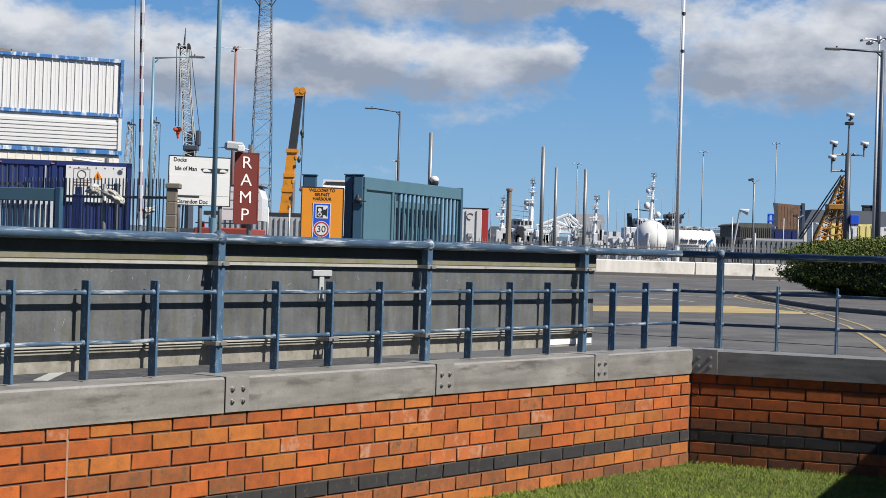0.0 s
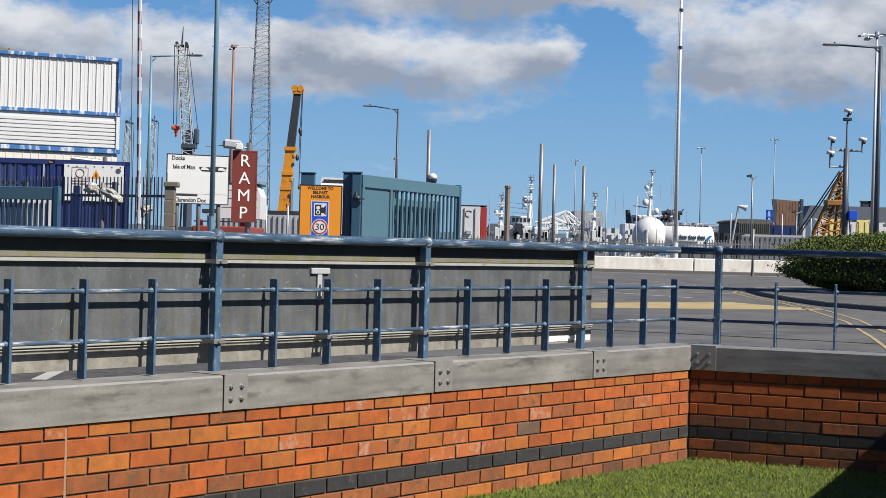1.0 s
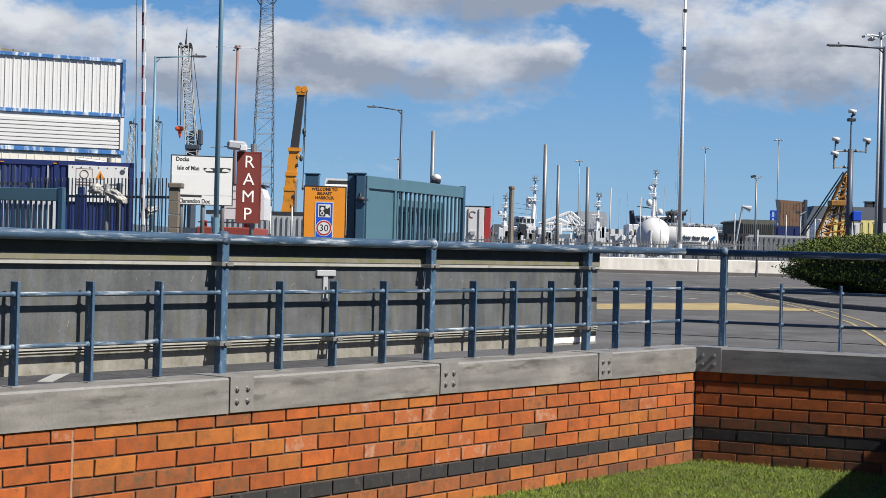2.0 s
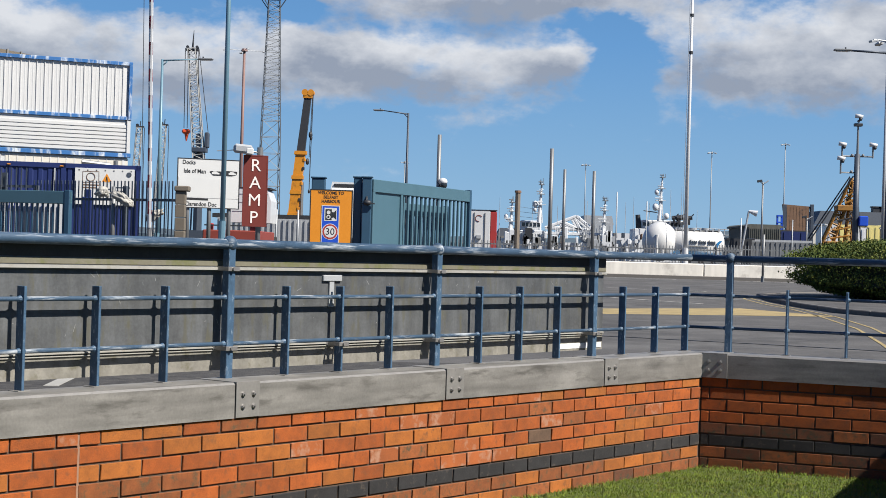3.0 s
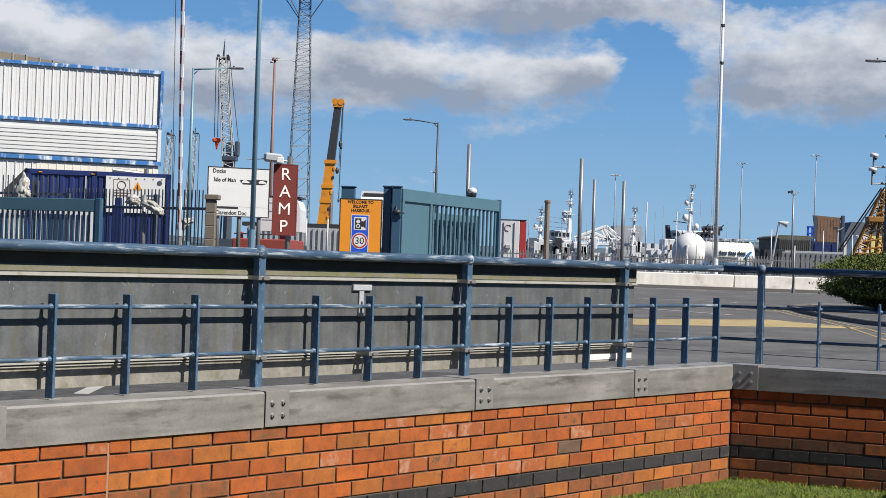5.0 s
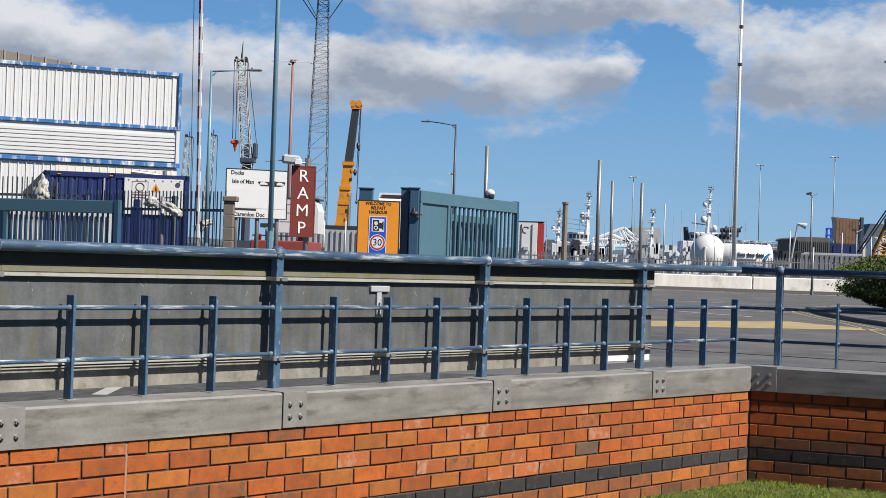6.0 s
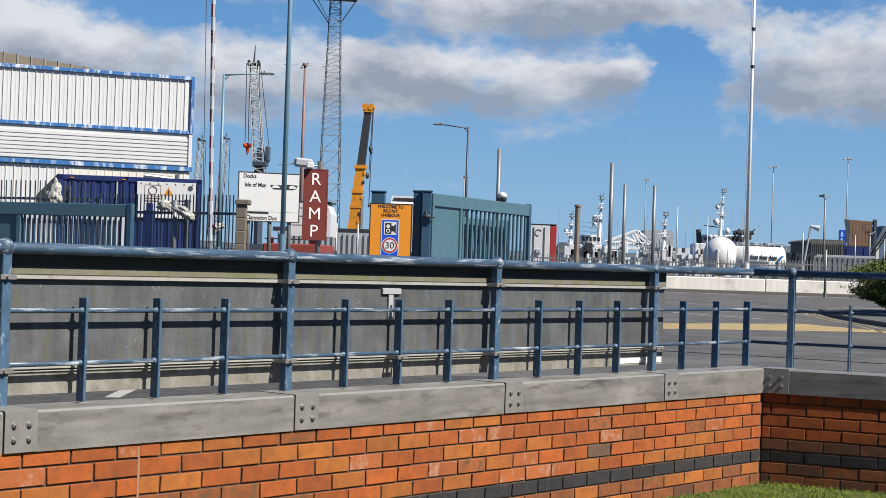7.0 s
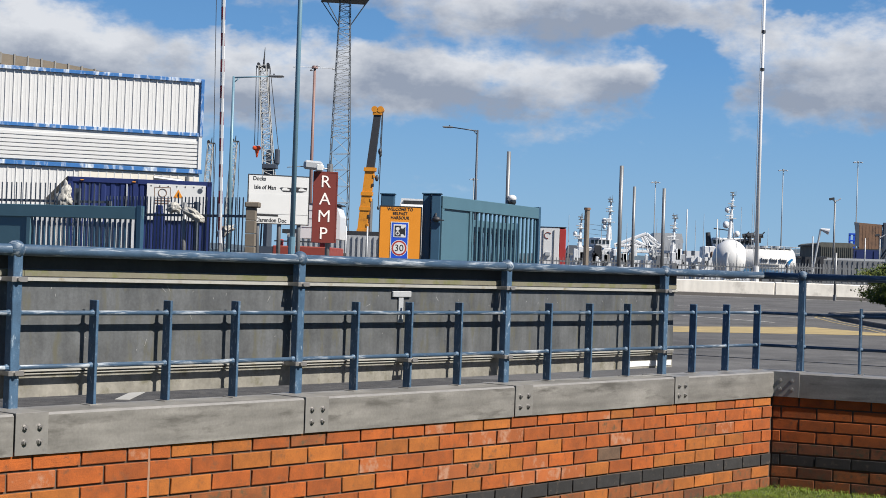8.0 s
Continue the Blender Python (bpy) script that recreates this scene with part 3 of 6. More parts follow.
tagged(part("gravel_strip", bm, "gravel"), "dark loose gravel along the foot of the barrier", "gravel", kind="structure")

# raised verge inside the kerb
KERB = [(x * REACH, y * REACH) for x, y in KERB]
verge = thing("verge", pose(0, 0, ROAD_Z), "raised dark planted verge edged with a stone kerb", "verge", kind="structure")
inner = KERB
bm = B()
vs = [bm.verts.new((x, y, 0.055)) for x, y in inner] + [bm.verts.new((34, 38, 0.055)), bm.verts.new((34, 19.4, 0.055))]
bmesh.ops.triangle_fill(bm, edges=[bm.edges.new((vs[i], vs[(i + 1) % len(vs)])) for i in range(len(vs))])
part("footway", bm, "asphalt", verge)
for i in range(len(KERB) - 1):
    p, q = Vector(KERB[i]), Vector(KERB[i + 1])
    n_ = max(1, round((q - p).length / 0.9))
    for j in range(n_):
        a0, a1 = p.lerp(q, j / n_), p.lerp(q, (j + 1) / n_)
        t = a1 - a0
        bm = B()
        box(bm, 0.004, t.length - 0.004, -0.10, 0.0, -0.02, 0.07, 0.012, pose(a0.x, a0.y, 0, 0, 0, math.degrees(math.atan2(t.y, t.x))))
        part("kerb_stone", bm, "kerb", verge)


def leaves(bm_verts, bm_faces, c, size, rnd):
    """One small leaf quad at c with a random turn."""
    a, b, g = rnd.uniform(0, 6.283), rnd.uniform(-1.2, 1.2), rnd.uniform(0, 6.283)
    u = Vector((math.cos(a) * math.cos(b), math.sin(a) * math.cos(b), math.sin(b)))
    v = u.cross(Vector((math.cos(g), math.sin(g), 0.6))).normalized()
    w = 0.55 * size
    j = len(bm_verts)
    for k, h in ((-1, 0), (0, -w), (1, 0), (0, w)):
        bm_verts.append(tuple(Vector(c) + u * size * k + v * h))
    bm_faces.append((j, j + 1, j + 2, j + 3))


def hedge():
    h = thing("hedge", pose(10.9, 28.8, -0.05, 0, 0, -28), "clipped dark green hedge on the kerbed verge", "hedge")
    rnd = random.Random(11)
    verts, faces = [], []
    core = B()
    rx, ry, rz = 4.68, 2.7, 0.66

    def skin(a, b):
        """Uneven rounded block: a bearing, b height angle."""
        k = 1.0 + 0.07 * noise.noise(Vector((math.cos(a) * 4, math.sin(a) * 4, b * 3))) + 0.05 * noise.noise(Vector((math.cos(a) * 13, math.sin(a) * 13, b * 9)))
        ca, sa, cb, sb = math.cos(a), math.sin(a), math.cos(b), math.sin(b)
        p = 0.62
        return Vector((rx * k * math.copysign(abs(ca) ** p, ca) * abs(cb) ** 0.5, ry * k * math.copysign(abs(sa) ** p, sa) * abs(cb) ** 0.5, 0.52 + rz * k * math.copysign(abs(sb) ** 0.75, sb) * (1.0 + 0.18 * ca)))

    for i in range(60000):
        a = rnd.uniform(2.2, 6.5) if i % 4 else rnd.uniform(0, 6.283)
        b = math.asin(rnd.uniform(-0.95, 1))
        c = skin(a, b) * rnd.uniform(0.95, 1.02)
        leaves(verts, faces, c, rnd.uniform(0.015, 0.030), rnd)
    for i in range(16000):
        a = rnd.uniform(2.0, 5.2)
        c = skin(a, math.asin(rnd.uniform(0.2, 1))) * rnd.uniform(0.99, 1.06)
        leaves(verts, faces, c, rnd.uniform(0.014, 0.026), rnd)
    bmesh.ops.create_uvsphere(core, u_segments=40, v_segments=20, radius=1)
    for v in core.verts:
        a, b = math.atan2(v.co.y, v.co.x), math.asin(max(-1, min(1, v.co.z)))
        v.co = skin(a, b) * 0.95
    part("core", core, "twig", h, "dark twiggy inside")
    me = bpy.data.meshes.new("foliage")
    me.from_pydata(verts, [], faces)
    me.materials.append(M["leaf"])
    f = new("foliage", me)
    f.parent = h
    tagged(f, kind="stuff")


hedge()


def low_wall():
    w = thing("wall_far", pose(0, 46.5, 0, 0, 0, 1.6), "low white rendered wall along the far side of the road", "wall", kind="structure")
    for i in range(14):
        bm = B()
        x0 = -16 + i * 2.9
        box(bm, x0 + 0.012, x0 + 2.888, 0, 0.3, 0.0, 0.44, 0.02)
        part("wall_panel", bm, "white_wall", w)
    bm = B()
    box(bm, -16, 24.6, -0.25, 0.0, -0.01, 0.09, 0.01)
    part("kerb_line", bm, "kerb", w, "dirty kerb at the foot")


low_wall()


# ---- poles, lamps ----
def pole_thing(name, x, y, h, r0, r1, mat_, label, category, group="", seg=10):
    t = thing(name, pose(x, y, 0), label, category, group)
    bm = B()
    bar(bm, (0, 0, 0), (0, 0, h), r0, r1, seg)
    part("pole", bm, mat_, t, smooth=True)
    bm = B()
    bar(bm, (0, 0, 0), (0, 0, min(1.0, h * 0.12)), r0 * 1.35, seg=seg)
    part("base", bm, mat_, t)
    return t


def arm_lamp(name, x, y, h, r0, r1, mat_, reach, label, rise=0.05, lean=0):
    """A street lamp with one arm; reach < 0 points to -x."""
    t = pole_thing(name, x, y, h, r0, r1, mat_, label, "street lamp", "street lamps")
    bm = B()
    bar(bm, (0, 0, h - 0.06), (reach * 0.72, 0, h + rise), r1 * 0.7, r1 * 0.5)
    bar(bm, (0, 0, h - 0.30), (reach * 0.12, 0, h - 0.04), r1 * 0.5)
    part("arm", bm, mat_, t, smooth=True)
    bm = B()
    x0, x1 = reach * 0.70, reach
    box(bm, min(x0, x1), max(x0, x1), -0.14, 0.14, h + rise - 0.03, h + rise + 0.05, 0.03)
    lamp_head = part("lantern", bm, "galv", t, "flat grey lantern")
    bm = B()
    box(bm, min(x0, x1) + 0.1, max(x0, x1) - 0.1, -0.1, 0.1, h + rise - 0.05, h + rise - 0.031)
    part("lens", bm, "sign_white", lamp_head)
    bm = B()
    bar(bm, (reach * 0.8, 0, h + rise + 0.05), (reach * 0.8, 0, h + rise + 0.12), 0.035)
    part("photocell", bm, "dark", lamp_head)
    return t


arm_lamp("street_lamp", -13.32, 74.0, 8.87, 0.11, 0.055, "pole_teal", 2.3, "blue-green street lamp with a single arm beside the depot")
arm_lamp("street_lamp", -2.88, 100.0, 8.92, 0.11, 0.06, "dark_blue_grey", -2.15, "dark street lamp with a single arm behind the gate", 0.12)
arm_lamp("street_lamp", 17.21, 65.0, 9.0, 0.12, 0.075, "dark_blue_grey", -2.3, "tall dark street lamp with a single arm", 0.0)
pole_thing("lamp_column", -3.94, 28.0, 8.6, 0.046, 0.036, "pole_teal", "slim blue-green lamp column in front of the docks sign", "street lamp", "street lamps")


def high_mast(x, y, h, r, mat_, label, arms=6, spread=1.3):
    t = pole_thing("high_mast_light", x, y, h, r, r * 0.6, mat_, label, "floodlight mast", "high mast lights")
    bm = B()
    bar(bm, (0, 0, h - 0.1), (0, 0, h + 0.22), r * 1.6, r * 1.2)
    part("hub", bm, mat_, t)
    for i in range(arms):
        a = i * 6.283 / arms + 0.3
        bm = B()
        bar(bm, (0, 0, h), (math.cos(a) * spread, math.sin(a) * spread, h + 0.04), 0.035)
        m = pose(math.cos(a) * spread, math.sin(a) * spread, h - 0.05, 0, 12, math.degrees(a))
        box(bm, -0.22, 0.22, -0.16, 0.16, -0.06, 0.06, 0.02, m)
        part("floodlight", bm, "galv_light", t)


high_mast(-26.0, 200, 24.3, 0.26, "mast_red", "faded pink high mast with a ring of floodlights", 4, 2.4)
high_mast(24.13, 300, 17.0, 0.12, "far_mast", "distant pale high mast light over the docks", 6, 0.7)
high_mast(47.12, 300, 19.9, 0.13, "far_mast", "distant pale high mast light over the docks", 6, 0.7)
high_mast(60.51, 300, 21.8, 0.13, "far_mast", "distant pale high mast light over the docks", 6, 0.7)
high_mast(23.6, 90, 12.8, 0.10, "galv_light", "pale high mast with a domed head", 4, 0.9)
high_mast(-9.0, 300, 16.5, 0.14, "far_mast", "distant pale high mast light over the docks", 4, 0.6)

t = pole_thing("flagpole", 9.97, 70, 13.2, 0.095, 0.048, "vehicle_white", "tall white tapered flagpole behind the low wall", "flagpole")
for z in (9.3, 10.9):
    bm = B()
    bar(bm, (0, 0, z), (0, 0, z + 0.12), 0.09)
    part("band", bm, "dark", t)
bm = B()
bar(bm, (-0.14, -0.05, 1.0), (-0.10, -0.05, 12.5), 0.012)
part("halyard", bm, "galv_light", t)

for x, y, h, r in ((3.57, 60, 4.45, 0.075), (4.74, 70, 4.22, 0.066), (6.0, 70, 4.18, 0.075), (-0.56, 60, 4.84, 0.075)):
    p = pole_thing("steel_post", x, y, h, r, r, "galv", "plain grey galvanised steel post", "post", "steel posts")
    if x < 0:
        dome = thing("security_camera", pose(x + 0.17, y - 0.12, 3.0), "white dome security camera on a grey post", "camera")
        bm = B()
        ball(bm, (0, 0, 0.12), 0.17, 14, (1, 1, 0.8))
        part("housing", bm, "vehicle_white", dome, smooth=True)
        bm = B()
        ball(bm, (0.02, -0.02, 0.0), 0.14, 14, (1, 1, 1.1))
        part("dome_glass", bm, "glass", dome, smooth=True)
        bm = B()
        box(bm, -0.2, 0.0, -0.04, 0.14, 0.1, 0.2, 0.01)
        part("bracket", bm, "galv", dome)
t = thing("timber_post", pose(2.37, 60, 0), "weathered timber post with a rusty cap", "post")
bm = B()
bar(bm, (0, 0, 0), (0, 0, 2.82), 0.10, 0.095)
part("post", bm, "wood", t)
bm = B()
bar(bm, (0, 0, 2.8), (0, 0, 2.88), 0.125, 0.115)
part("cap", bm, "rust", t)


def camera_mast():
    t = pole_thing("camera_mast", 15.96, 65, 4.9, 0.13, 0.11, "dark_blue_grey", "dark steel mast carrying four white security cameras", "mast")
    bm = B()
    bar(bm, (0, 0, 4.9), (0, 0, 6.1), 0.05, 0.035)
    part("extension", bm, "galv", t)
    bm = B()
    box(bm, -0.16, 0.16, -0.12, 0.12, 6.0, 6.12, 0.02)
    part("top_bracket", bm, "dark", t)
    for x, z, arm_z in ((-0.62, 5.18, 4.75), (0.60, 5.18, 4.75), (-0.66, 4.62, 4.10), (0.0, 6.3, 6.1)):
        bm = B()
        if x:
            bar(bm, (0, 0, arm_z + 0.06), (x, -0.05, arm_z + 0.06), 0.03)
            bar(bm, (x, -0.05, arm_z), (x, -0.05, z + 0.05), 0.035)
        ball(bm, (x * 0.35, -0.05, arm_z + 0.1), 0.06, 8)
        arm_ = part("camera_arm", bm, "galv", t)
        bm = B()
        bar(bm, (x - 0.14, -0.05, z + 0.12), (x + 0.16, -0.1, z + 0.08), 0.085, 0.07, 12)
        part("camera_housing", bm, "vehicle_white", arm_, smooth=True)
        bm = B()
        ball(bm, (x + 0.05, -0.14, z - 0.02), 0.075, 12)
        part("camera_ball", bm, "dark", arm_, smooth=True)
    bm = B()
    box(bm, 0.10, 0.45, -0.25, 0.0, 2.05, 2.45, 0.03)
    part("cabinet", bm, "sign_blue", t, "blue equipment box")


camera_mast()


pole_thing("slim_pole", 8.55, 45.0, 1.3, 0.035, 0.035, "galv", "slim grey pole standing before the white wall", "pole", "slim poles", 6)

# ---- gate, signs, barrier ----
def gate_leaf(name, x0, x1, m, top, label, solid=0.55, mirror=False, pitch=0.26, bw=0.034):
    """A sliding gate leaf: frame, a solid panel at one end, upright bars, in its own plane."""
    g = thing(name, m, label, "gate", "harbour gates")
    L = x1 - x0
    bm = B()
    box(bm, 0, L, -0.06, 0.06, top - 0.26, top, 0.01)
    part("top_rail", bm, "teal", g)
    bm = B()
    box(bm, 0, L, -0.06, 0.06, 0.12, 0.36, 0.01)
    part("bottom_rail", bm, "teal", g)
    px0, px1 = (L - solid, L) if mirror else (0, solid)
    for xs in (px0, px1 - 0.1):
        bm = B()
        box(bm, xs, xs + 0.1, -0.055, 0.055, 0.3, top - 0.2, 0.008)
        part("stile", bm, "teal", g)
    bm = B()
    box(bm, px0 + 0.1, px1 - 0.1, -0.015, 0.015, 0.36, top - 0.26)
    part("solid_panel", bm, "teal", g)
    for xs in (() if mirror else (L - 0.11,)) + ((0.0,) if mirror else ()):
        bm = B()
        box(bm, xs, xs + 0.11, -0.07, 0.07, 0.0, top + 0.02, 0.008)
        part("end_post", bm, "teal_dark", g)
    a, b = (0.11, L - solid) if mirror else (solid, L - 0.11)
    n_ = int((b - a) / pitch)
    for i in range(n_):
        x = a + (i + 0.6) * (b - a) / n_
        bm = B()
        box(bm, x - bw / 2, x + bw / 2, -0.022, 0.022, 0.3, top - 0.22, 0.004)
        part("upright", bm, "teal" if bw > 0.05 else "teal_dark", g)
    return g


def gate_post(x, y, w, h, mat_, label):
    t = thing("gate_post", pose(x, y, 0), label, "gate post", "gate posts")
    bm = B()
    box(bm, -w / 2, w / 2, -w / 2, w / 2, 0, h, 0.015)
    part("post", bm, mat_, t)
    bm = B()
    box(bm, -w / 2 - 0.02, w / 2 + 0.02, -w / 2 - 0.02, w / 2 + 0.02, h, h + 0.03, 0.008)
    part("cap", bm, mat_, t)
    return t


gate_leaf("sliding_gate", -1.66, 3.75, pose(-1.66, 33.0, 0, 0, 0, 68.0), 2.0, "teal steel sliding gate with upright bars, standing open", 1.5, False, 0.235, 0.062)
gate_leaf("sliding_gate", 0.0, 3.9, pose(-1.62, 34.75, 0, 0, 0, 68.0), 1.62, "dark teal second gate leaf parked behind the first", 0.25, False, 0.16, 0.05)
gate_post(-2.75, 33.4, 0.27, 2.0, "teal_dark", "dark teal gate post behind the orange sign")
g1 = gate_post(-1.93, 33.1, 0.17, 2.02, "teal_dark", "dark teal gate post beside the sliding gate")
g2 = gate_post(-1.74, 33.0, 0.19, 2.02, "teal_dark", "dark teal gate post beside the sliding gate")
t = thing("beacon_lamp", pose(-1.72, 32.85, 1.52), "small dark beacon lamp on the gate post", "lamp")
bm = B()
ball(bm, (0, 0, 0), 0.07, 12, (1.2, 1, 0.8))
bar(bm, (-0.02, 0, 0.0), (-0.02, 0.06, 0.12), 0.02)
part("housing", bm, "dark", t, smooth=True)
bm = B()
box(bm, 0.02, 0.15, -0.03, 0.03, -0.03, -0.005, 0.004)
part("visor", bm, "dark", t)

gate_leaf("sliding_gate", -13.0, -7.35, pose(-13.15, 34.6, 0, 0, 0, -16.0), 1.58, "teal steel sliding gate leaf with dark bars, closed", 3.05, False, 0.115)


def sign_board(name, x, y, w, z0, z1, mat_, edge, label, legs=(), leg_mat="galv", r=0.04, depth=0.03, yaw=0):
    s = thing(name, pose(x, y, 0, 0, 0, yaw), label, "sign")
    bm = B()
    box(bm, -w / 2, w / 2, 0, depth, z0, z1, 0.004)
    b = part("board", bm, mat_, s)
    bw = 0.022
    for x0, x1, a0, a1 in ((-w / 2, w / 2, z1 - bw, z1), (-w / 2, w / 2, z0, z0 + bw), (-w / 2, -w / 2 + bw, z0 + bw, z1 - bw), (w / 2 - bw, w / 2, z0 + bw, z1 - bw)):
        bm = B()
        box(bm, x0, x1, -0.004, -0.0005, a0, a1)
        part("border", bm, edge, b)
    for lx in legs:
        bm = B()
        bar(bm, (lx, depth + r, 0), (lx, depth + r, z1 - 0.06), r)
        part("leg", bm, leg_mat, s, smooth=True)
    return s, b


# orange welcome sign
s, b = sign_board("welcome_sign", -2.44, 32.8, 0.86, 0.62, 1.76, "orange_sign", "black", "orange harbour welcome sign with speed camera and limit symbols", (-0.3, 0.3), "teal_dark", 0.03, 0.03, 8)
for i, tx in enumerate(("WELCOME TO", "BELFAST", "HARBOUR")):
    words("lettering", tx, 0.086, pose(-0.01, -0.003, 1.69 - i * 0.085) @ Matrix.Diagonal((0.92, 1, 1, 1)), "black", b, bold=0.0015)
bm = B()
box(bm, -0.19, 0.17, -0.006, -0.001, 0.63, 1.44, 0.002)
part("blue_panel", bm, "sign_blue", b, "blue plate with a white rim")
for x0, x1, a0, a1 in ((-0.19, 0.17, 1.425, 1.44), (-0.19, -0.175, 0.63, 1.425), (0.155, 0.17, 0.63, 1.425)):
    bm = B()
    box(bm, x0, x1, -0.009, -0.006, a0, a1)
    part("rim", bm, "sign_white", b)
bm = B()
box(bm, -0.135, 0.115, -0.010, -0.006, 1.13, 1.39, 0.002)
part("camera_panel", bm, "sign_white", b)
bm = B()
box(bm, -0.11, 0.015, -0.013, -0.010, 1.15, 1.365)
box(bm, 0.018, 0.05, -0.013, -0.010, 1.20, 1.31)
prism(bm, [(0.052, 1.21), (0.105, 1.16), (0.105, 1.35), (0.052, 1.30)], 0.003, pose(0, -0.013, 0))
part("camera_symbol", bm, "black", b)
for cz, r_, m_, d_ in ((1.30, 0.038, "sign_white", 0.016), (1.21, 0.042, "sign_white", 0.016), (1.21, 0.022, "black", 0.019)):
    bm = B()
    bar(bm, (-0.05, -0.012, cz), (-0.05, -d_, cz), r_, seg=20)
    part("camera_symbol", bm, m_, b)
for r_, m_, d_ in ((0.162, "sign_white", 0.008), (0.150, "red", 0.010), (0.118, "sign_white", 0.012)):
    bm = B()
    bar(bm, (-0.01, -0.006, 0.915), (-0.01, -d_, 0.915), r_, seg=32)
    part("roundel", bm, m_, b)
words("lettering", "30", 0.19, pose(-0.01, -0.014, 0.912), "black", b)

# direction sign
s, b = sign_board("direction_sign", -5.69, 38.0, 1.48, 1.42, 2.57, "sign_white", "black", "white dock direction sign on grey posts, partly masked", (-0.46, 0.05, 0.52), "galv", 0.05, 0.03, 22)
for tx, x, z, sz in (("Docks", -0.47, 2.47, 0.135), ("Isle of Man", -0.33, 2.27, 0.135), ("Clarendon Doc", -0.17, 1.51, 0.135)):
    words("lettering", tx, sz, pose(x, -0.003, z) @ Matrix.Diagonal((0.88, 1, 1, 1)), "black", b, bold=0.003)
bm = B()
prism(bm, [(0.02, 2.27), (0.10, 2.19), (0.55, 2.19), (0.66, 2.22), (0.68, 2.30), (0.40, 2.31), (0.34, 2.29), (0.04, 2.29)], 0.004, pose(0, -0.006, 0))
part("ferry_symbol", bm, "black", b, "black ferry and car symbol")
for cx in (0.16, 0.56):
    bm = B()
    prism(bm, [(cx - 0.09, 2.22), (cx + 0.09, 2.22), (cx + 0.09, 2.25), (cx + 0.05, 2.26), (cx + 0.02, 2.285), (cx - 0.05, 2.285), (cx - 0.09, 2.255)], 0.003, pose(0, -0.010, 0))
    part("car_symbol", bm, "sign_white", b)
bm = B()
box(bm, -0.54, 0.0, -0.005, -0.001, 1.605, 1.650)
part("black_bar", bm, "black", b)
bm = B()
box(bm, -0.71, 0.71, -0.006, -0.001, 1.66, 2.12)
part("mask_sheet", bm, "sign_white", b, "blank white mask sheet")

# ramp sign with its lamp
s, b = sign_board("ramp_sign", -3.635, 30.0, 0.45, 0.94, 2.25, "sign_red", "sign_red", "tall faded red ramp sign with pale letters", (0.08,), "galv", 0.045, 0.06, 12)
for i, ch in enumerate("RAMP"):
    words("lettering", ch, 0.315, pose(-0.005 * i, -0.006, 2.055 - i * 0.318), "letter_pale", b)
bm = B()
bar(bm, (0.08, 0.1, 2.2), (0.08, 0.1, 2.40), 0.055)
bar(bm, (0.08, 0.1, 2.30), (-0.30, 0.0, 2.34), 0.016)
bar(bm, (-0.30, 0, 2.34), (-0.72, 0, 2.30), 0.008)
arm_ = part("lamp_arm", bm, "galv", s)
bm = B()
box(bm, -0.58, -0.24, -0.14, 0.08, 2.25, 2.41, 0.035, pose(0, 0, 0, 0, 4, 0))
part("sign_lamp", bm, "galv_light", arm_, "grey sign lamp housing")
bm = B()
box(bm, -0.36, -0.22, -0.15, 0.07, 2.235, 2.36, 0.02, pose(0, 0, 0, 0, 4, 0))
part("lamp_lens", bm, "sign_white", arm_, "white lamp diffuser")

# raised red and white barrier arm
t = thing("barrier_arm", pose(-6.3, 34.0, 0), "raised red and white striped barrier arm", "barrier")
for i in range(10):
    z0 = 0.9 + i * 0.55
    for name_, za, zb, m_ in (("white_stripe", z0, z0 + 0.28, "vehicle_white"), ("red_stripe", z0 + 0.28, z0 + 0.55, "stripe_red")):
        bm = B()
        bar(bm, (0.02 - 0.02 * za, 0, za), (0.02 - 0.02 * zb, 0, zb), 0.044, seg=10)
        part(name_, bm, m_, t)
    bm = B()
    box(bm, 0.018 - 0.02 * z0, 0.055 - 0.02 * z0, -0.05, -0.030, z0, z0 + 0.55)
    part("white_edge", bm, "vehicle_white", t)
bm = B()
box(bm, -0.18, 0.22, -0.2, 0.2, 0, 0.5, 0.03)
bar(bm, (0.01, 0, 0.5), (0.0, 0, 0.92), 0.04)
part("housing", bm, "galv", t)
bm = B()
bar(bm, (-0.16, 0, 0.9), (-0.26, 0, 6.6), 0.007)
part("stay_wire", bm, "dark", t)

# pillar and palisade fence
t = thing("stone_pillar", pose(-6.02, 36.2, 0), "brown stone gate pillar with a projecting cap", "pillar")
for i in range(6):
    bm = B()
    box(bm, -0.11, 0.11, -0.11, 0.11, i * 0.29 + 0.003, i * 0.29 + 0.287, 0.012)
    part("stone", bm, "stone", t)
bm = B()
box(bm, -0.13, 0.19, -0.15, 0.15, 1.74, 1.86, 0.02)
part("cap", bm, "stone", t)


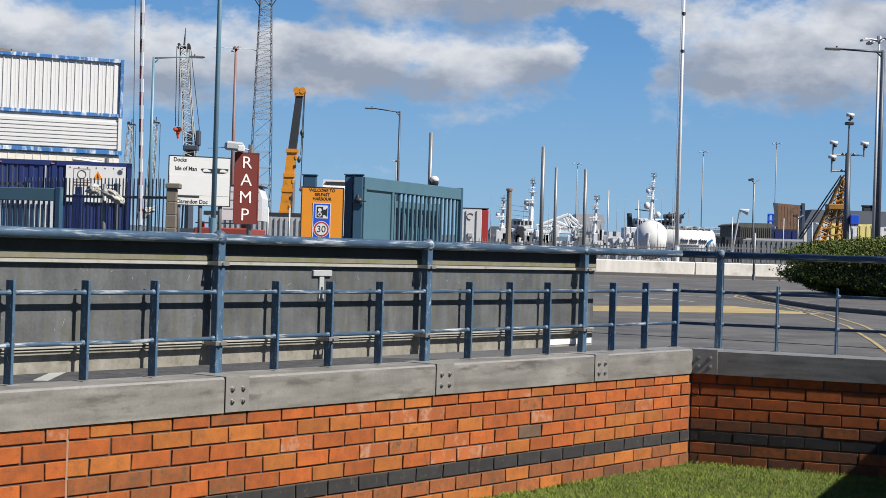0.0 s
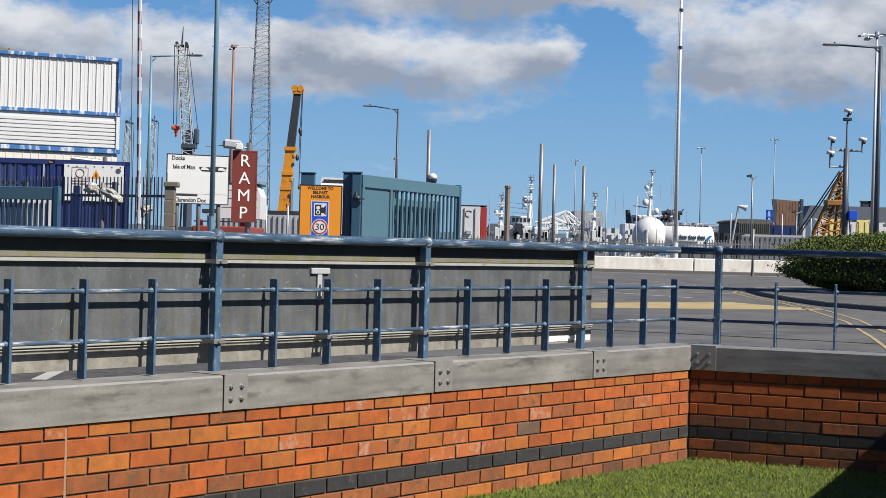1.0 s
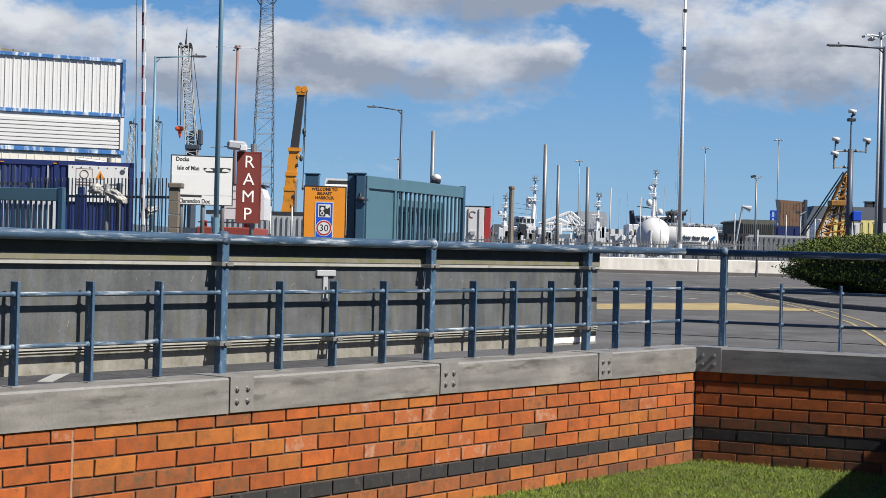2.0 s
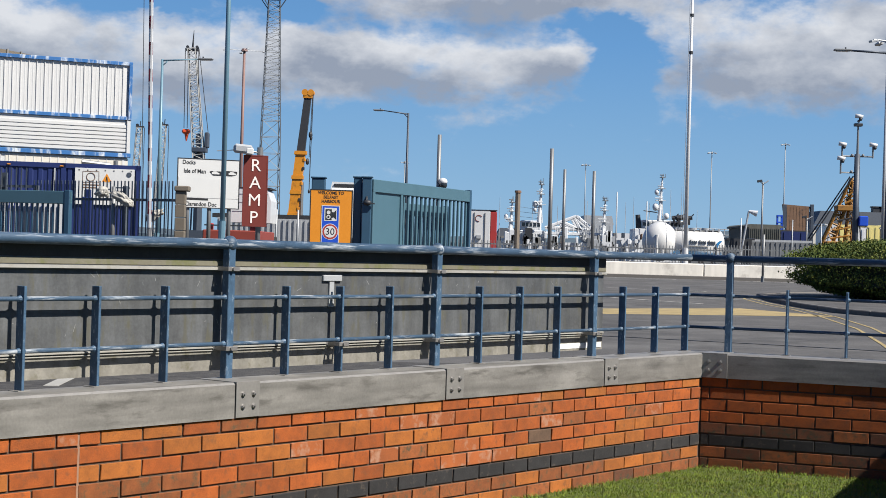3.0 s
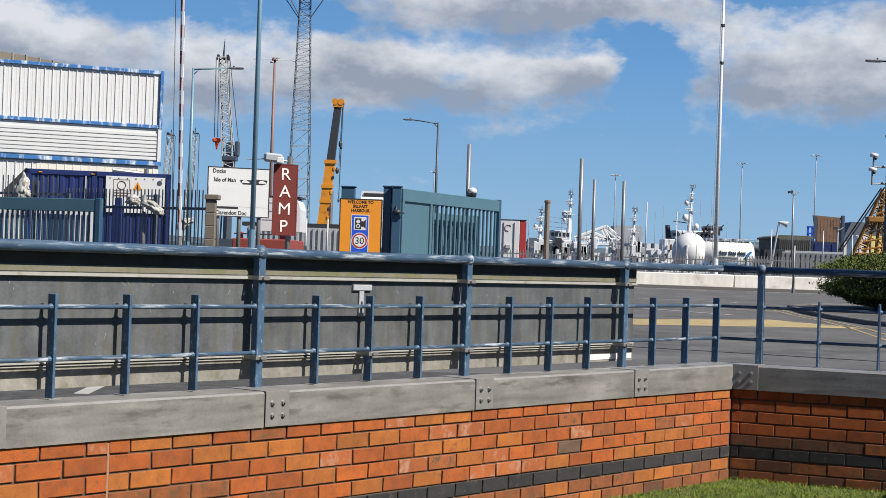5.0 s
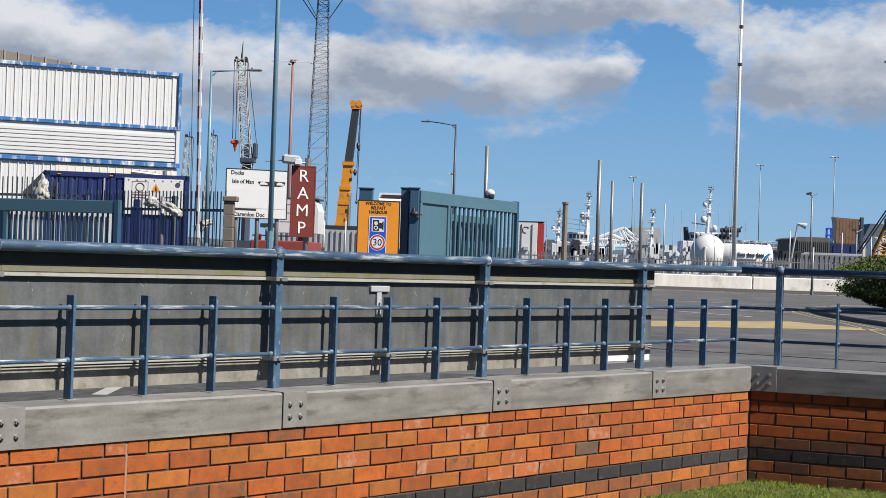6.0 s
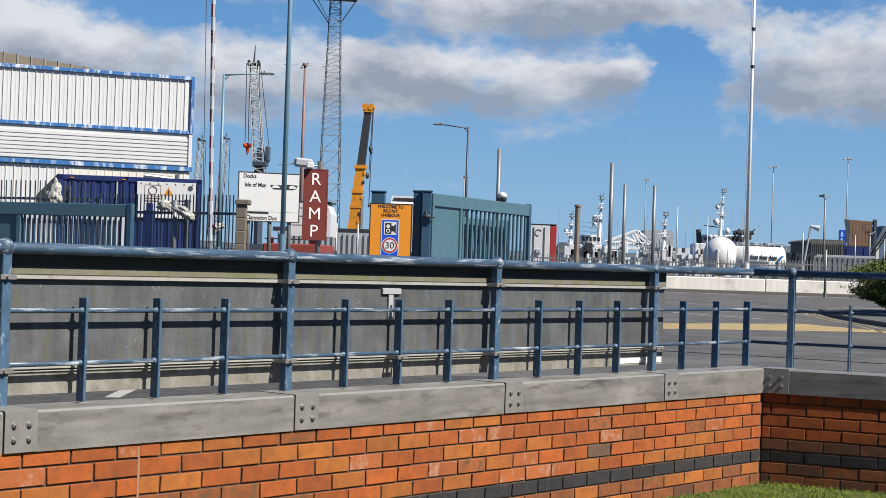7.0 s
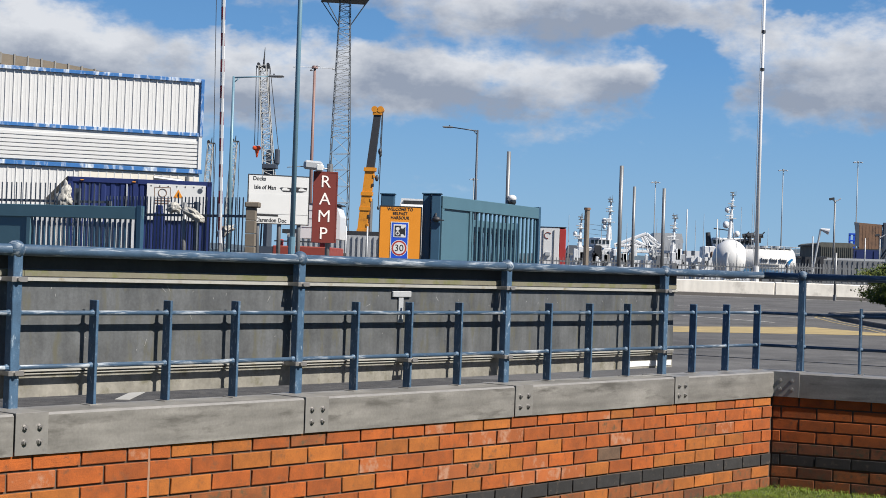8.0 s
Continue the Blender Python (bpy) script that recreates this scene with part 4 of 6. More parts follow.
def palisade(name, x0, y0, x1, y1, h, pitch, mat_, label, w=0.035, rails=(0.35, 1.45), turn=0.0):
    L = math.hypot(x1 - x0, y1 - y0)
    t = thing(name, pose(x0, y0, 0, 0, 0, math.degrees(math.atan2(y1 - y0, x1 - x0))), label, "fence", "palisade fences")
    for z in rails:
        bm = B()
        box(bm, 0, L, 0.0, 0.04, z, z + 0.06)
        part("rail", bm, mat_, t)
    n_ = int(L / pitch)
    bm = B()
    prism(bm, [(-w / 2, 0.05), (w / 2, 0.05), (w / 2, h - w * 0.3), (0.0, h), (-w / 2, h - w * 0.3)], 0.012)
    first = part("pale", bm, mat_, t)
    first.location, first.rotation_euler = (0.02, -0.013, 0), (0, 0, turn)
    for i in range(1, min(n_, 280)):
        ob = new("pale", first.data)
        ob.parent = t
        ob.location, ob.rotation_euler = (0.02 + i * pitch, -0.013, 0), (0, 0, turn)
    for i in range(int(L / 2.7) + 1):
        bm = B()
        box(bm, i * 2.7 - 0.05, i * 2.7 + 0.05, 0.042, 0.14, 0, h - 0.12)
        part("fence_post", bm, mat_, t)
    return t


palisade("palisade_fence", -18.5, 41.0, -9.9, 38.6, 2.27, 0.134, "fence_dark", "blue-grey steel bar fence with a high rail", 0.03, (0.35, 1.80))
palisade("palisade_fence", -9.9, 38.6, -6.2, 36.6, 1.98, 0.105, "fence_dark", "blue-grey steel bar fence meeting the pillar", 0.03, (0.35, 1.52))
palisade("palisade_fence", -16.6, 37.9, -8.35, 35.6, 1.42, 0.135, "pale_board", "pale galvanised palisade fence behind the closed gate", 0.085, (0.35, 1.2), 0.75)
t = pole_thing("fence_stub", -7.74, 37.3, 1.84, 0.05, 0.05, "galv", "grey galvanised stub post wrapped with torn plastic", "post")


def rag(name, x, y, z, sx, sz, seed, label, tilt=0):
    bm = B()
    rnd = random.Random(seed)
    bmesh.ops.create_icosphere(bm, subdivisions=4, radius=1.0)
    for v in bm.verts:
        k = 1 + 0.5 * noise.noise(v.co * 2.0 + Vector((seed, 0, 0))) + 0.45 * noise.noise(Vector((v.co.x * 8, v.co.y * 9, v.co.z * 2.5 + seed))) + 0.12 * noise.noise(v.co * 14)
        v.co = Vector((v.co.x * sx * k, v.co.y * 0.07 * k, v.co.z * sz * k - 0.35 * sz * abs(v.co.x)))
    ob = part(name, bm, "rag", None, smooth=True)
    ob.matrix_basis = pose(x, y, z, 0, tilt, 0)
    return tagged(ob, label, "plastic sheet", "torn sheets")


rag("torn_sheet", -7.98, 37.15, 1.72, 0.15, 0.11, 3, "torn pale plastic sheet snagged on the fence")
rag("torn_sheet", -7.50, 37.1, 1.58, 0.24, 0.10, 7, "long torn pale plastic sheet draped over the fence", 28)
rag("torn_sheet", -6.75, 37.0, 1.22, 0.20, 0.10, 15, "torn pale plastic sheet snagged low on the fence", -30)
rag("torn_sheet", -10.95, 38.75, 1.96, 0.17, 0.27, 12, "crumpled pale plastic sheet hanging by the fence", 8)
bm = B()
box(bm, -0.12, 0.12, -0.12, 0.12, 0, 1.62, 0.02)
box(bm, -0.07, 0.07, -0.09, 0.09, 1.6, 1.80, 0.02)
tagged(part("steel_stanchion", bm, "cont_blue"), "dark blue steel stanchion behind the bar fence", "post").matrix_basis = pose(-8.62, 38.6, 0)

# ---- depot building ----
def depot():
    """The front runs in local x from the left out of view to the corner."""
    ang = 24.0
    d = thing("depot", pose(-11.95, 60.0, 0, 0, 0, ang), "white clad dock depot with blue trims and a barrel roof behind", "building")
    W = 26.0
    bm = B()
    box(bm, -W, -0.02, 0.06, 14, 0, 7.0)
    part("lower_wall", bm, "cream", d, "cream lower wall")

    def sheet(name, z0, z1, pitch, across):
        bm = B()
        if not across:
            n_ = int(W / pitch)
            pts = []
            for i in range(n_):
                x = -W + i * pitch
                pts += [(x, 0.0), (x + pitch * 0.36, 0.0), (x + pitch * 0.40, -0.006), (x + pitch * 0.50, -0.006), (x + pitch * 0.54, 0.0), (x + pitch * 0.80, 0.0), (x + pitch * 0.86, -0.035), (x + pitch * 0.94, -0.035)]
            pts.append((-0.02, 0.0))
            lo = [bm.verts.new((x, y, z0)) for x, y in pts]
            hi = [bm.verts.new((x, y, z1)) for x, y in pts]
        else:
            n_ = int((z1 - z0) / pitch)
            pts = []
            for i in range(n_):
                z = z0 + i * pitch
                pts += [(0.0, z), (-0.045, z + pitch * 0.10), (-0.045, z + pitch * 0.80), (0.0, z + pitch * 0.90)]
            pts.append((0.0, z1))
            lo = [bm.verts.new((-W, y, z)) for y, z in pts]
            hi = [bm.verts.new((-0.02, y, z)) for y, z in pts]
        for i in range(len(lo) - 1):
            bm.faces.new((lo[i], lo[i + 1], hi[i + 1], hi[i]))
        return part(name, bm, "clad_white", d)

    sheet("upper_cladding", 5.16, 7.02, 0.283, False)
    sheet("middle_cladding", 3.86, 5.02, 0.145, True)
    sheet("lower_cladding", 2.2, 3.62, 0.29, False)
    for z0, z1, y0 in ((7.02, 7.15, -0.10), (5.03, 5.16, -0.08), (3.66, 3.81, -0.12)):
        bm = B()
        box(bm, -W, 0.06, y0, 0.05, z0, z1, 0.01)
        part("trim", bm, "trim_blue", d, "weathered blue trim")
    bm = B()
    box(bm, -0.07, 0.05, -0.12, 0.1, 5.03, 7.1, 0.01)
    part("corner_trim", bm, "trim_blue", d)
    bm = B()
    box(bm, -0.10, 0.03, -0.09, 0.1, 3.81, 5.03, 0.01)
    part("corner_flashing", bm, "clad_white", d)
    bm = B()
    box(bm, -4.4, -0.02, -0.02, 0.05, 2.2, 3.6)
    part("cream_panel", bm, "cream", d)
    bm = B()
    bar(bm, (-1.75, -0.3, 3.42), (-0.70, -0.3, 3.34), 0.085)
    bar(bm, (-0.52, -0.3, 3.2), (-0.52, -0.3, 3.52), 0.085)
    part("duct", bm, "galv", d)
    bm = B()
    n_ = 24
    pts = [(-34.0, 6.8)] + [(-34 + 31.8 * i / n_, 8.0 + 0.72 * (1 - (max(0, i - 16) / 8) ** 2)) for i in range(n_ + 1)] + [(-2.2, 6.8)]
    prism(bm, pts, 9, pose(0, 7.7, 0))
    roof = part("barrel_roof", bm, "stone", d, "grey-brown barrel roof")
    for i in range(52):
        x = -30 + i * 0.535
        k = (x + 34) / 31.8 * n_
        z = 8.0 + 0.72 * (1 - (max(0, k - 16) / 8) ** 2)
        bm = B()
        box(bm, x - 0.03, x + 0.03, 7.66, 16, z - 0.4, z + 0.05)
        part("roof_rib", bm, "shed_grey", roof)
    return d


depot()


def container(x, y, ang, L, H, label):
    c = thing("container", pose(x, y, 0, 0, 0, ang), label, "container")
    bm = B()
    box(bm, 0, L, 0.06, 2.4, 0.15, H - 0.02)
    part("box", bm, "cont_blue", c)
    pts, n_ = [], int(L / 0.28)
    bm = B()
    for i in range(n_):
        x0 = i * L / n_
        s_ = L / n_
        pts += [(x0, 0.03), (x0 + s_ * 0.35, 0.03), (x0 + s_ * 0.5, 0.0), (x0 + s_ * 0.85, 0.0)]
    pts.append((L, 0.03))
    lo = [bm.verts.new((a, b, 0.25)) for a, b in pts]
    hi = [bm.verts.new((a, b, H - 0.15)) for a, b in pts]
    for i in range(len(lo) - 1):
        bm.faces.new((lo[i], lo[i + 1], hi[i + 1], hi[i]))
    part("corrugated_side", bm, "cont_blue", c)
    bm = B()
    box(bm, 0, L, -0.03, 0.06, H - 0.15, H, 0.01)
    part("top_rail", bm, "cont_blue", c)
    for xs in (0, L * 0.45, L - 0.15):
        bm = B()
        box(bm, xs, xs + 0.15, -0.03, 0.06, 0.1, H, 0.01)
        part("corner_post", bm, "cont_blue", c)
    return c


c = container(-13.38, 47.6, 12.0, 4.2, 2.84, "dark blue corrugated shipping container behind the fence")
bm = B()
box(bm, 2.30, 4.02, -0.06, -0.035, 1.65, 2.72, 0.004)
p = part("white_door", bm, "sign_white", c, "white notice panel")
for k in range(7):
    bm = B()
    bar(bm, (2.42 + k * 0.25, -0.066, 2.66), (2.42 + k * 0.25, -0.060, 2.66), 0.022, seg=8)
    part("rivet", bm, "dark", p)
bm = B()
prism(bm, [(3.08, 2.33), (3.36, 2.33), (3.22, 2.58)], 0.006, pose(0, -0.068, 0))
tri = part("warning_triangle", bm, "orange_sign", p)
bm = B()
prism(bm, [(3.19, 2.37), (3.25, 2.37), (3.23, 2.49), (3.21, 2.49)], 0.003, pose(0, -0.072, 0))
part("warning_mark", bm, "black", tri)
for x0, x1, z0, z1 in ((2.52, 3.00, 2.615, 2.63), (2.52, 3.00, 2.29, 2.305), (2.52, 2.535, 2.305, 2.615), (2.985, 3.00, 2.305, 2.615)):
    bm = B()
    box(bm, x0, x1, -0.066, -0.0605, z0, z1)
    part("notice_outline", bm, "rust", p)
bm = B()
for k in range(20):
    a0, a1 = k * 0.314, (k + 1) * 0.314
    bar(bm, (2.76 + 0.12 * math.cos(a0), -0.066, 2.46 + 0.12 * math.sin(a0)), (2.76 + 0.12 * math.cos(a1), -0.066, 2.46 + 0.12 * math.sin(a1)), 0.012, seg=4)
part("round_outline", bm, "rust", p)
for x0, x1, z0 in ((2.55, 3.0, 2.21), (2.55, 2.95, 2.13), (3.10, 3.34, 2.10), (3.5, 3.9, 2.16), (3.5, 3.8, 2.05)):
    bm = B()
    box(bm, x0, x1, -0.066, -0.0605, z0, z0 + 0.035)
    part("notice_bar", bm, "rust" if x0 < 3 else "dark_blue_grey", p)
bm = B()
bar(bm, (3.86, -0.07, 2.56), (3.86, -0.060, 2.56), 0.075, seg=16)
part("round_badge", bm, "dark_blue_grey", p)
for x in (0.42, 1.92):
    bm = B()
    box(bm, x - 0.06, x + 0.05, -0.06, -0.032, 2.735, 2.765, 0.008)
    part("yellow_latch", bm, "orange_sign", c, "small yellow latch")
bm = B()
box(bm, 1.70, 1.745, -0.045, -0.002, 1.4, 2.68)
part("edge_strip", bm, "galv_light", c)
bm = B()
v = [bm.verts.new(q) for q in ((0, 0.0, 2.86), (0, 2.4, 2.86), (-0.62, 0.2, 2.2), (-0.62, 2.2, 2.2), (-0.60, 0.2, 1.6), (0, 0.0, 1.6))]
bm.faces.new((v[0], v[1], v[3], v[2]))
bm.faces.new((v[0], v[2], v[4], v[5]))
bmesh.ops.solidify(bm, geom=bm.faces[:], thickness=0.02)
part("cover_sheet", bm, "shed_grey", c, "grey cover sheet sloping off the end")


# ---- cranes and towers ----
def lattice(bm, a, b, w0, w1, bays, r, side=Vector((1, 0, 0)), brace=0.6):
    """A square lattice mast from a to b, side w0 to w1."""
    a, b = Vector(a), Vector(b)
    ax = (b - a).normalized()
    u = (side - ax * side.dot(ax)).normalized()
    v = ax.cross(u)

    def ring(k):
        c, w = a.lerp(b, k), (w0 + (w1 - w0) * k) / 2
        return [c + u * w * s + v * w * t for s, t in ((-1, -1), (1, -1), (1, 1), (-1, 1))]

    prev = ring(0)
    for i in range(1, bays + 1):
        cur = ring(i / bays)
        for j in range(4):
            bar(bm, prev[j], cur[j], r, seg=4)
            bar(bm, cur[j], cur[(j + 1) % 4], r * brace, seg=3)
            if i % 2:
                bar(bm, prev[j], cur[(j + 1) % 4], r * brace, seg=3)
            else:
                bar(bm, prev[(j + 1) % 4], cur[j], r * brace, seg=3)
        prev = cur
    return bm


t = thing("lattice_tower", pose(-16.9, 150, 0, 0, 0, 12), "tall tapering grey steel lattice floodlight tower", "tower")
bm = B()
lattice(bm, (0, 0, 0), (0, 0, 12), 2.0, 1.62, 8, 0.05)
part("lower_mast", bm, "tower", t)
bm = B()
lattice(bm, (0, 0, 12), (0, 0, 24.7), 1.62, 0.92, 24, 0.042)
part("upper_mast", bm, "tower", t)
bm = B()
box(bm, -2.1, 2.1, -1.6, 1.6, 24.6, 24.85, 0.03)
part("head_platform", bm, "dark", t)
for sx in (-1, 1):
    for sy in (-1, 1):
        bm = B()
        bar(bm, (0.5 * sx, 0.5 * sy, 22.3), (2.0 * sx, 1.4 * sy, 24.6), 0.045, seg=5)
        part("strut", bm, "tower", t)

t = thing("harbour_crane", pose(-28.2, 180, 0), "pale lattice harbour crane with a red hook block", "crane")
bm = B()
lattice(bm, (0.3, 0, 8.0), (-1.0, 0, 22.0), 1.25, 0.8, 24, 0.06)
part("jib", bm, "pale_steel", t)
bm = B()
bar(bm, (0.1, 0.5, 0), (0.1, 0.5, 10.6), 0.5, 0.45)
bar(bm, (-0.7, 0.5, 0), (-0.4, 0.5, 10.6), 0.1)
box(bm, -0.7, 1.0, -0.8, 0.8, 0, 2.0)
part("tower_column", bm, "dark_blue_grey", t)
bm = B()
box(bm, -0.6, 1.0, -0.7, 0.7, 10.6, 11.1, 0.05)
box(bm, 0.75, 1.2, -0.5, 0.5, 11.1, 12.8, 0.1)
box(bm, -0.2, 0.25, -0.5, 0.5, 11.0, 12.6, 0.1)
part("slewing_head", bm, "dark_blue_grey", t)
bm = B()
box(bm, -0.5, 0.8, -0.6, 0.6, 9.4, 9.7, 0.05)
part("service_platform", bm, "dark_blue_grey", t)
bm = B()
box(bm, 1.1, 2.6, -0.6, 0.6, 7.6, 8.9, 0.05)
part("cab", bm, "galv_light", t)
bm = B()
box(bm, -1.6, -0.2, -0.3, 0.3, 21.7, 21.95, 0.03)
for x in (-1.45, -0.4):
    bar(bm, (x, -0.2, 22.15), (x, 0.2, 22.1), 0.17, seg=10)
bar(bm, (-0.9, 0, 22.0), (-0.8, 0, 24.0), 0.12, 0.03)
part("jib_head", bm, "dark", t)
for x0, x1, z1 in ((-1.7, -1.6, 13.2), (-1.35, -1.25, 13.2), (-0.2, 1.1, 12.6), (-0.3, 0.2, 12.4)):
    bm = B()
    bar(bm, (x0, 0, 22.0), (x1, 0, z1), 0.04, seg=4)
    part("rope", bm, "dark", t)
bm = B()
box(bm, -1.80, -0.90, -0.3, 0.3, 12.6, 13.1, 0.15)
bar(bm, (-1.3, 0, 12.6), (-1.3, 0, 11.8), 0.24, 0.07)
part("hook_block", bm, "hook", t, "red hook block")

for x, zt, g in ((-48.4, 18.0, 0.6), (-44.6, 18.4, 0.5)):
    t = thing("distant_crane", pose(x, 250, 0), "distant grey lattice crane jib behind the depot", "crane", "distant cranes")
    bm = B()
    lattice(bm, (-0.8, 0, 0), (g - 0.4, 0, zt), 1.0, 0.75, 22, 0.07)
    part("jib", bm, "pale_steel", t)
    bm = B()
    box(bm, g - 0.9, g + 0.3, -0.3, 0.3, zt, zt + 0.22)
    bar(bm, (g - 0.7, -0.2, zt + 0.35), (g - 0.7, 0.2, zt + 0.35), 0.24)
    bar(bm, (g - 0.3, 0, zt), (g - 0.2, 0, zt + 1.0), 0.07)
    part("jib_head", bm, "dark", t)
    bm = B()
    bar(bm, (g + 0.4, 0, zt), (0.9, 0, 2), 0.05, seg=4)
    part("stay", bm, "dark", t)

t = thing("mobile_crane", pose(-10.15, 110, 0), "orange mobile crane with a raised telescopic boom", "crane")


def boom_box(z0, z1, w0, w1):
    bm = B()
    x0, x1 = 0.23 + (z0 - 10.9) * 0.098, 0.23 + (z1 - 10.9) * 0.098
    vs = []
    for x, z, w in ((x0, z0, w0), (x1, z1, w1)):
        vs += [bm.verts.new((x + sx * w / 2, sy * w / 2, z)) for sx, sy in ((-1, -1), (1, -1), (1, 1), (-1, 1))]
    for q in ((0, 1, 5, 4), (1, 2, 6, 5), (2, 3, 7, 6), (3, 0, 4, 7), (4, 5, 6, 7), (3, 2, 1, 0)):
        bm.faces.new([vs[i] for i in q])
    return bm


part("base_section", boom_box(1.5, 5.2, 0.60, 0.66), "crane_orange", t)
part("second_section", boom_box(5.2, 6.9, 0.63, 0.62), "crane_orange", t)
part("inner_section", boom_box(6.9, 10.7, 0.54, 0.46), "dark", t, "black inner boom section")
for z, w in ((5.1, 0.78), (6.75, 0.80), (4.1, 0.74), (2.6, 0.70)):
    part("collar", boom_box(z, z + 0.24, w, w), "crane_orange", t)
for z in (3.0, 3.6, 4.7, 5.7, 6.3):
    x = 0.23 + (z - 10.9) * 0.098
    bm = B()
    box(bm, x + 0.27, x + 0.42, -0.36, -0.16, z, z + 0.22, 0.02)
    part("boom_lug", bm, "dark" if z in (3.6, 5.7) else "crane_orange", t)
bm = boom_box(10.55, 11.0, 0.60, 0.66)
for x in (0.02, 0.42):
    bar(bm, (x, -0.34, 10.92), (x, 0.34, 10.92), 0.22, seg=12)
part("boom_head", bm, "crane_orange", t)
bm = B()
bar(bm, (0.56, 0, 10.7), (0.46, 0, 4.2), 0.032, seg=5)
bar(bm, (0.50, 0.1, 10.7), (0.40, 0.1, 6.6), 0.025, seg=5)
part("hoist_rope", bm, "dark", t)
for x, z, r in ((0.46, 8.1, 0.17), (0.50, 7.9, 0.12), (0.30, 6.3, 0.16), (0.46, 4.3, 0.10)):
    bm = B()
    ball(bm, (x, 0, z), r, 10, (0.8, 1, 1.4))
    part("hose_reel", bm, "dark", t)
bm = B()
bar(bm, (-0.05, 0, 1.6), (-0.02, 0, 4.9), 0.13, seg=8)
part("lift_ram", bm, "galv", t)
bm = B()
box(bm, -1.5, 1.9, -1.2, 1.2, 0.9, 2.3, 0.08)
part("superstructure", bm, "dark", t)
bm = B()
box(bm, -3.2, 3.6, -1.25, 1.25, 0.5, 1.1, 0.08)
part("carrier", bm, "crane_orange", t)
for x in (-2.4, -1.2, 1.4, 2.6):
    for y in (-1.3, 0.95):
        bm = B()
        bar(bm, (x, y, 0.5), (x, y + 0.35, 0.5), 0.5, seg=16)
        part("wheel", bm, "tyre", t)

t = thing("yard_crane", pose(27.9, 120, 0), "weathered yellow lattice crane mast with black rigging", "crane")
bm = B()
lattice(bm, (-1.2, 0, 0.0), (1.35, 0, 6.7), 0.9, 0.35, 10, 0.075)
part("mast", bm, "crane_yellow", t)
bm = B()
lattice(bm, (0.9, 0, 0.0), (1.40, 0, 6.5), 0.55, 0.35, 10, 0.07)
part("back_leg", bm, "crane_yellow", t)
for z in (2.3, 2.9, 3.6, 4.3, 4.9, 5.5):
    bm = B()
    xl, xr = -1.2 + 2.55 * z / 6.7, 0.9 + 0.5 * z / 6.5
    bar(bm, (xl, -0.35, z), (xr, -0.35, z + 0.25), 0.07, seg=5)
    part("tie", bm, "crane_yellow" if z != 3.6 else "dark", t)
    bm = B()
    bar(bm, (xr, 0.35, z), (xl + 0.2, 0.35, z + 0.55), 0.05, seg=4)
    part("brace", bm, "crane_yellow", t)
bm = B()
box(bm, 0.1, 1.4, -0.6, 0.6, 4.35, 4.75, 0.05)
part("winch_platform", bm, "crane_yellow", t)
bm = B()
box(bm, -0.7, 1.4, -1.0, 1.0, 0.0, 2.1, 0.05)
part("cabin", bm, "crane_yellow", t)
bm = B()
for k in (-0.5, 0.5):
    bar(bm, (-1.9, k, 2.0), (1.2, k, 6.9), 0.05, seg=4)
    bar(bm, (1.9, k, 2.0), (1.4, k, 6.9), 0.05, seg=4)
part("rigging", bm, "dark", t)
bm = B()
box(bm, -3.4, -1.7, -0.8, 0.8, 0.2, 1.8, 0.05)
part("counterweight", bm, "dark", t)

# ---- vehicles ----
def wheels(t, xs, y, r, w):
    for x in xs:
        bm = B()
        bar(bm, (x, y, r), (x, y + w, r), r, seg=20)
        wh = part("wheel", bm, "tyre", t)
        bm = B()
        bar(bm, (x, y - 0.01, r), (x, y + 0.02, r), r * 0.55, seg=14)
        part("rim", bm, "galv", wh)


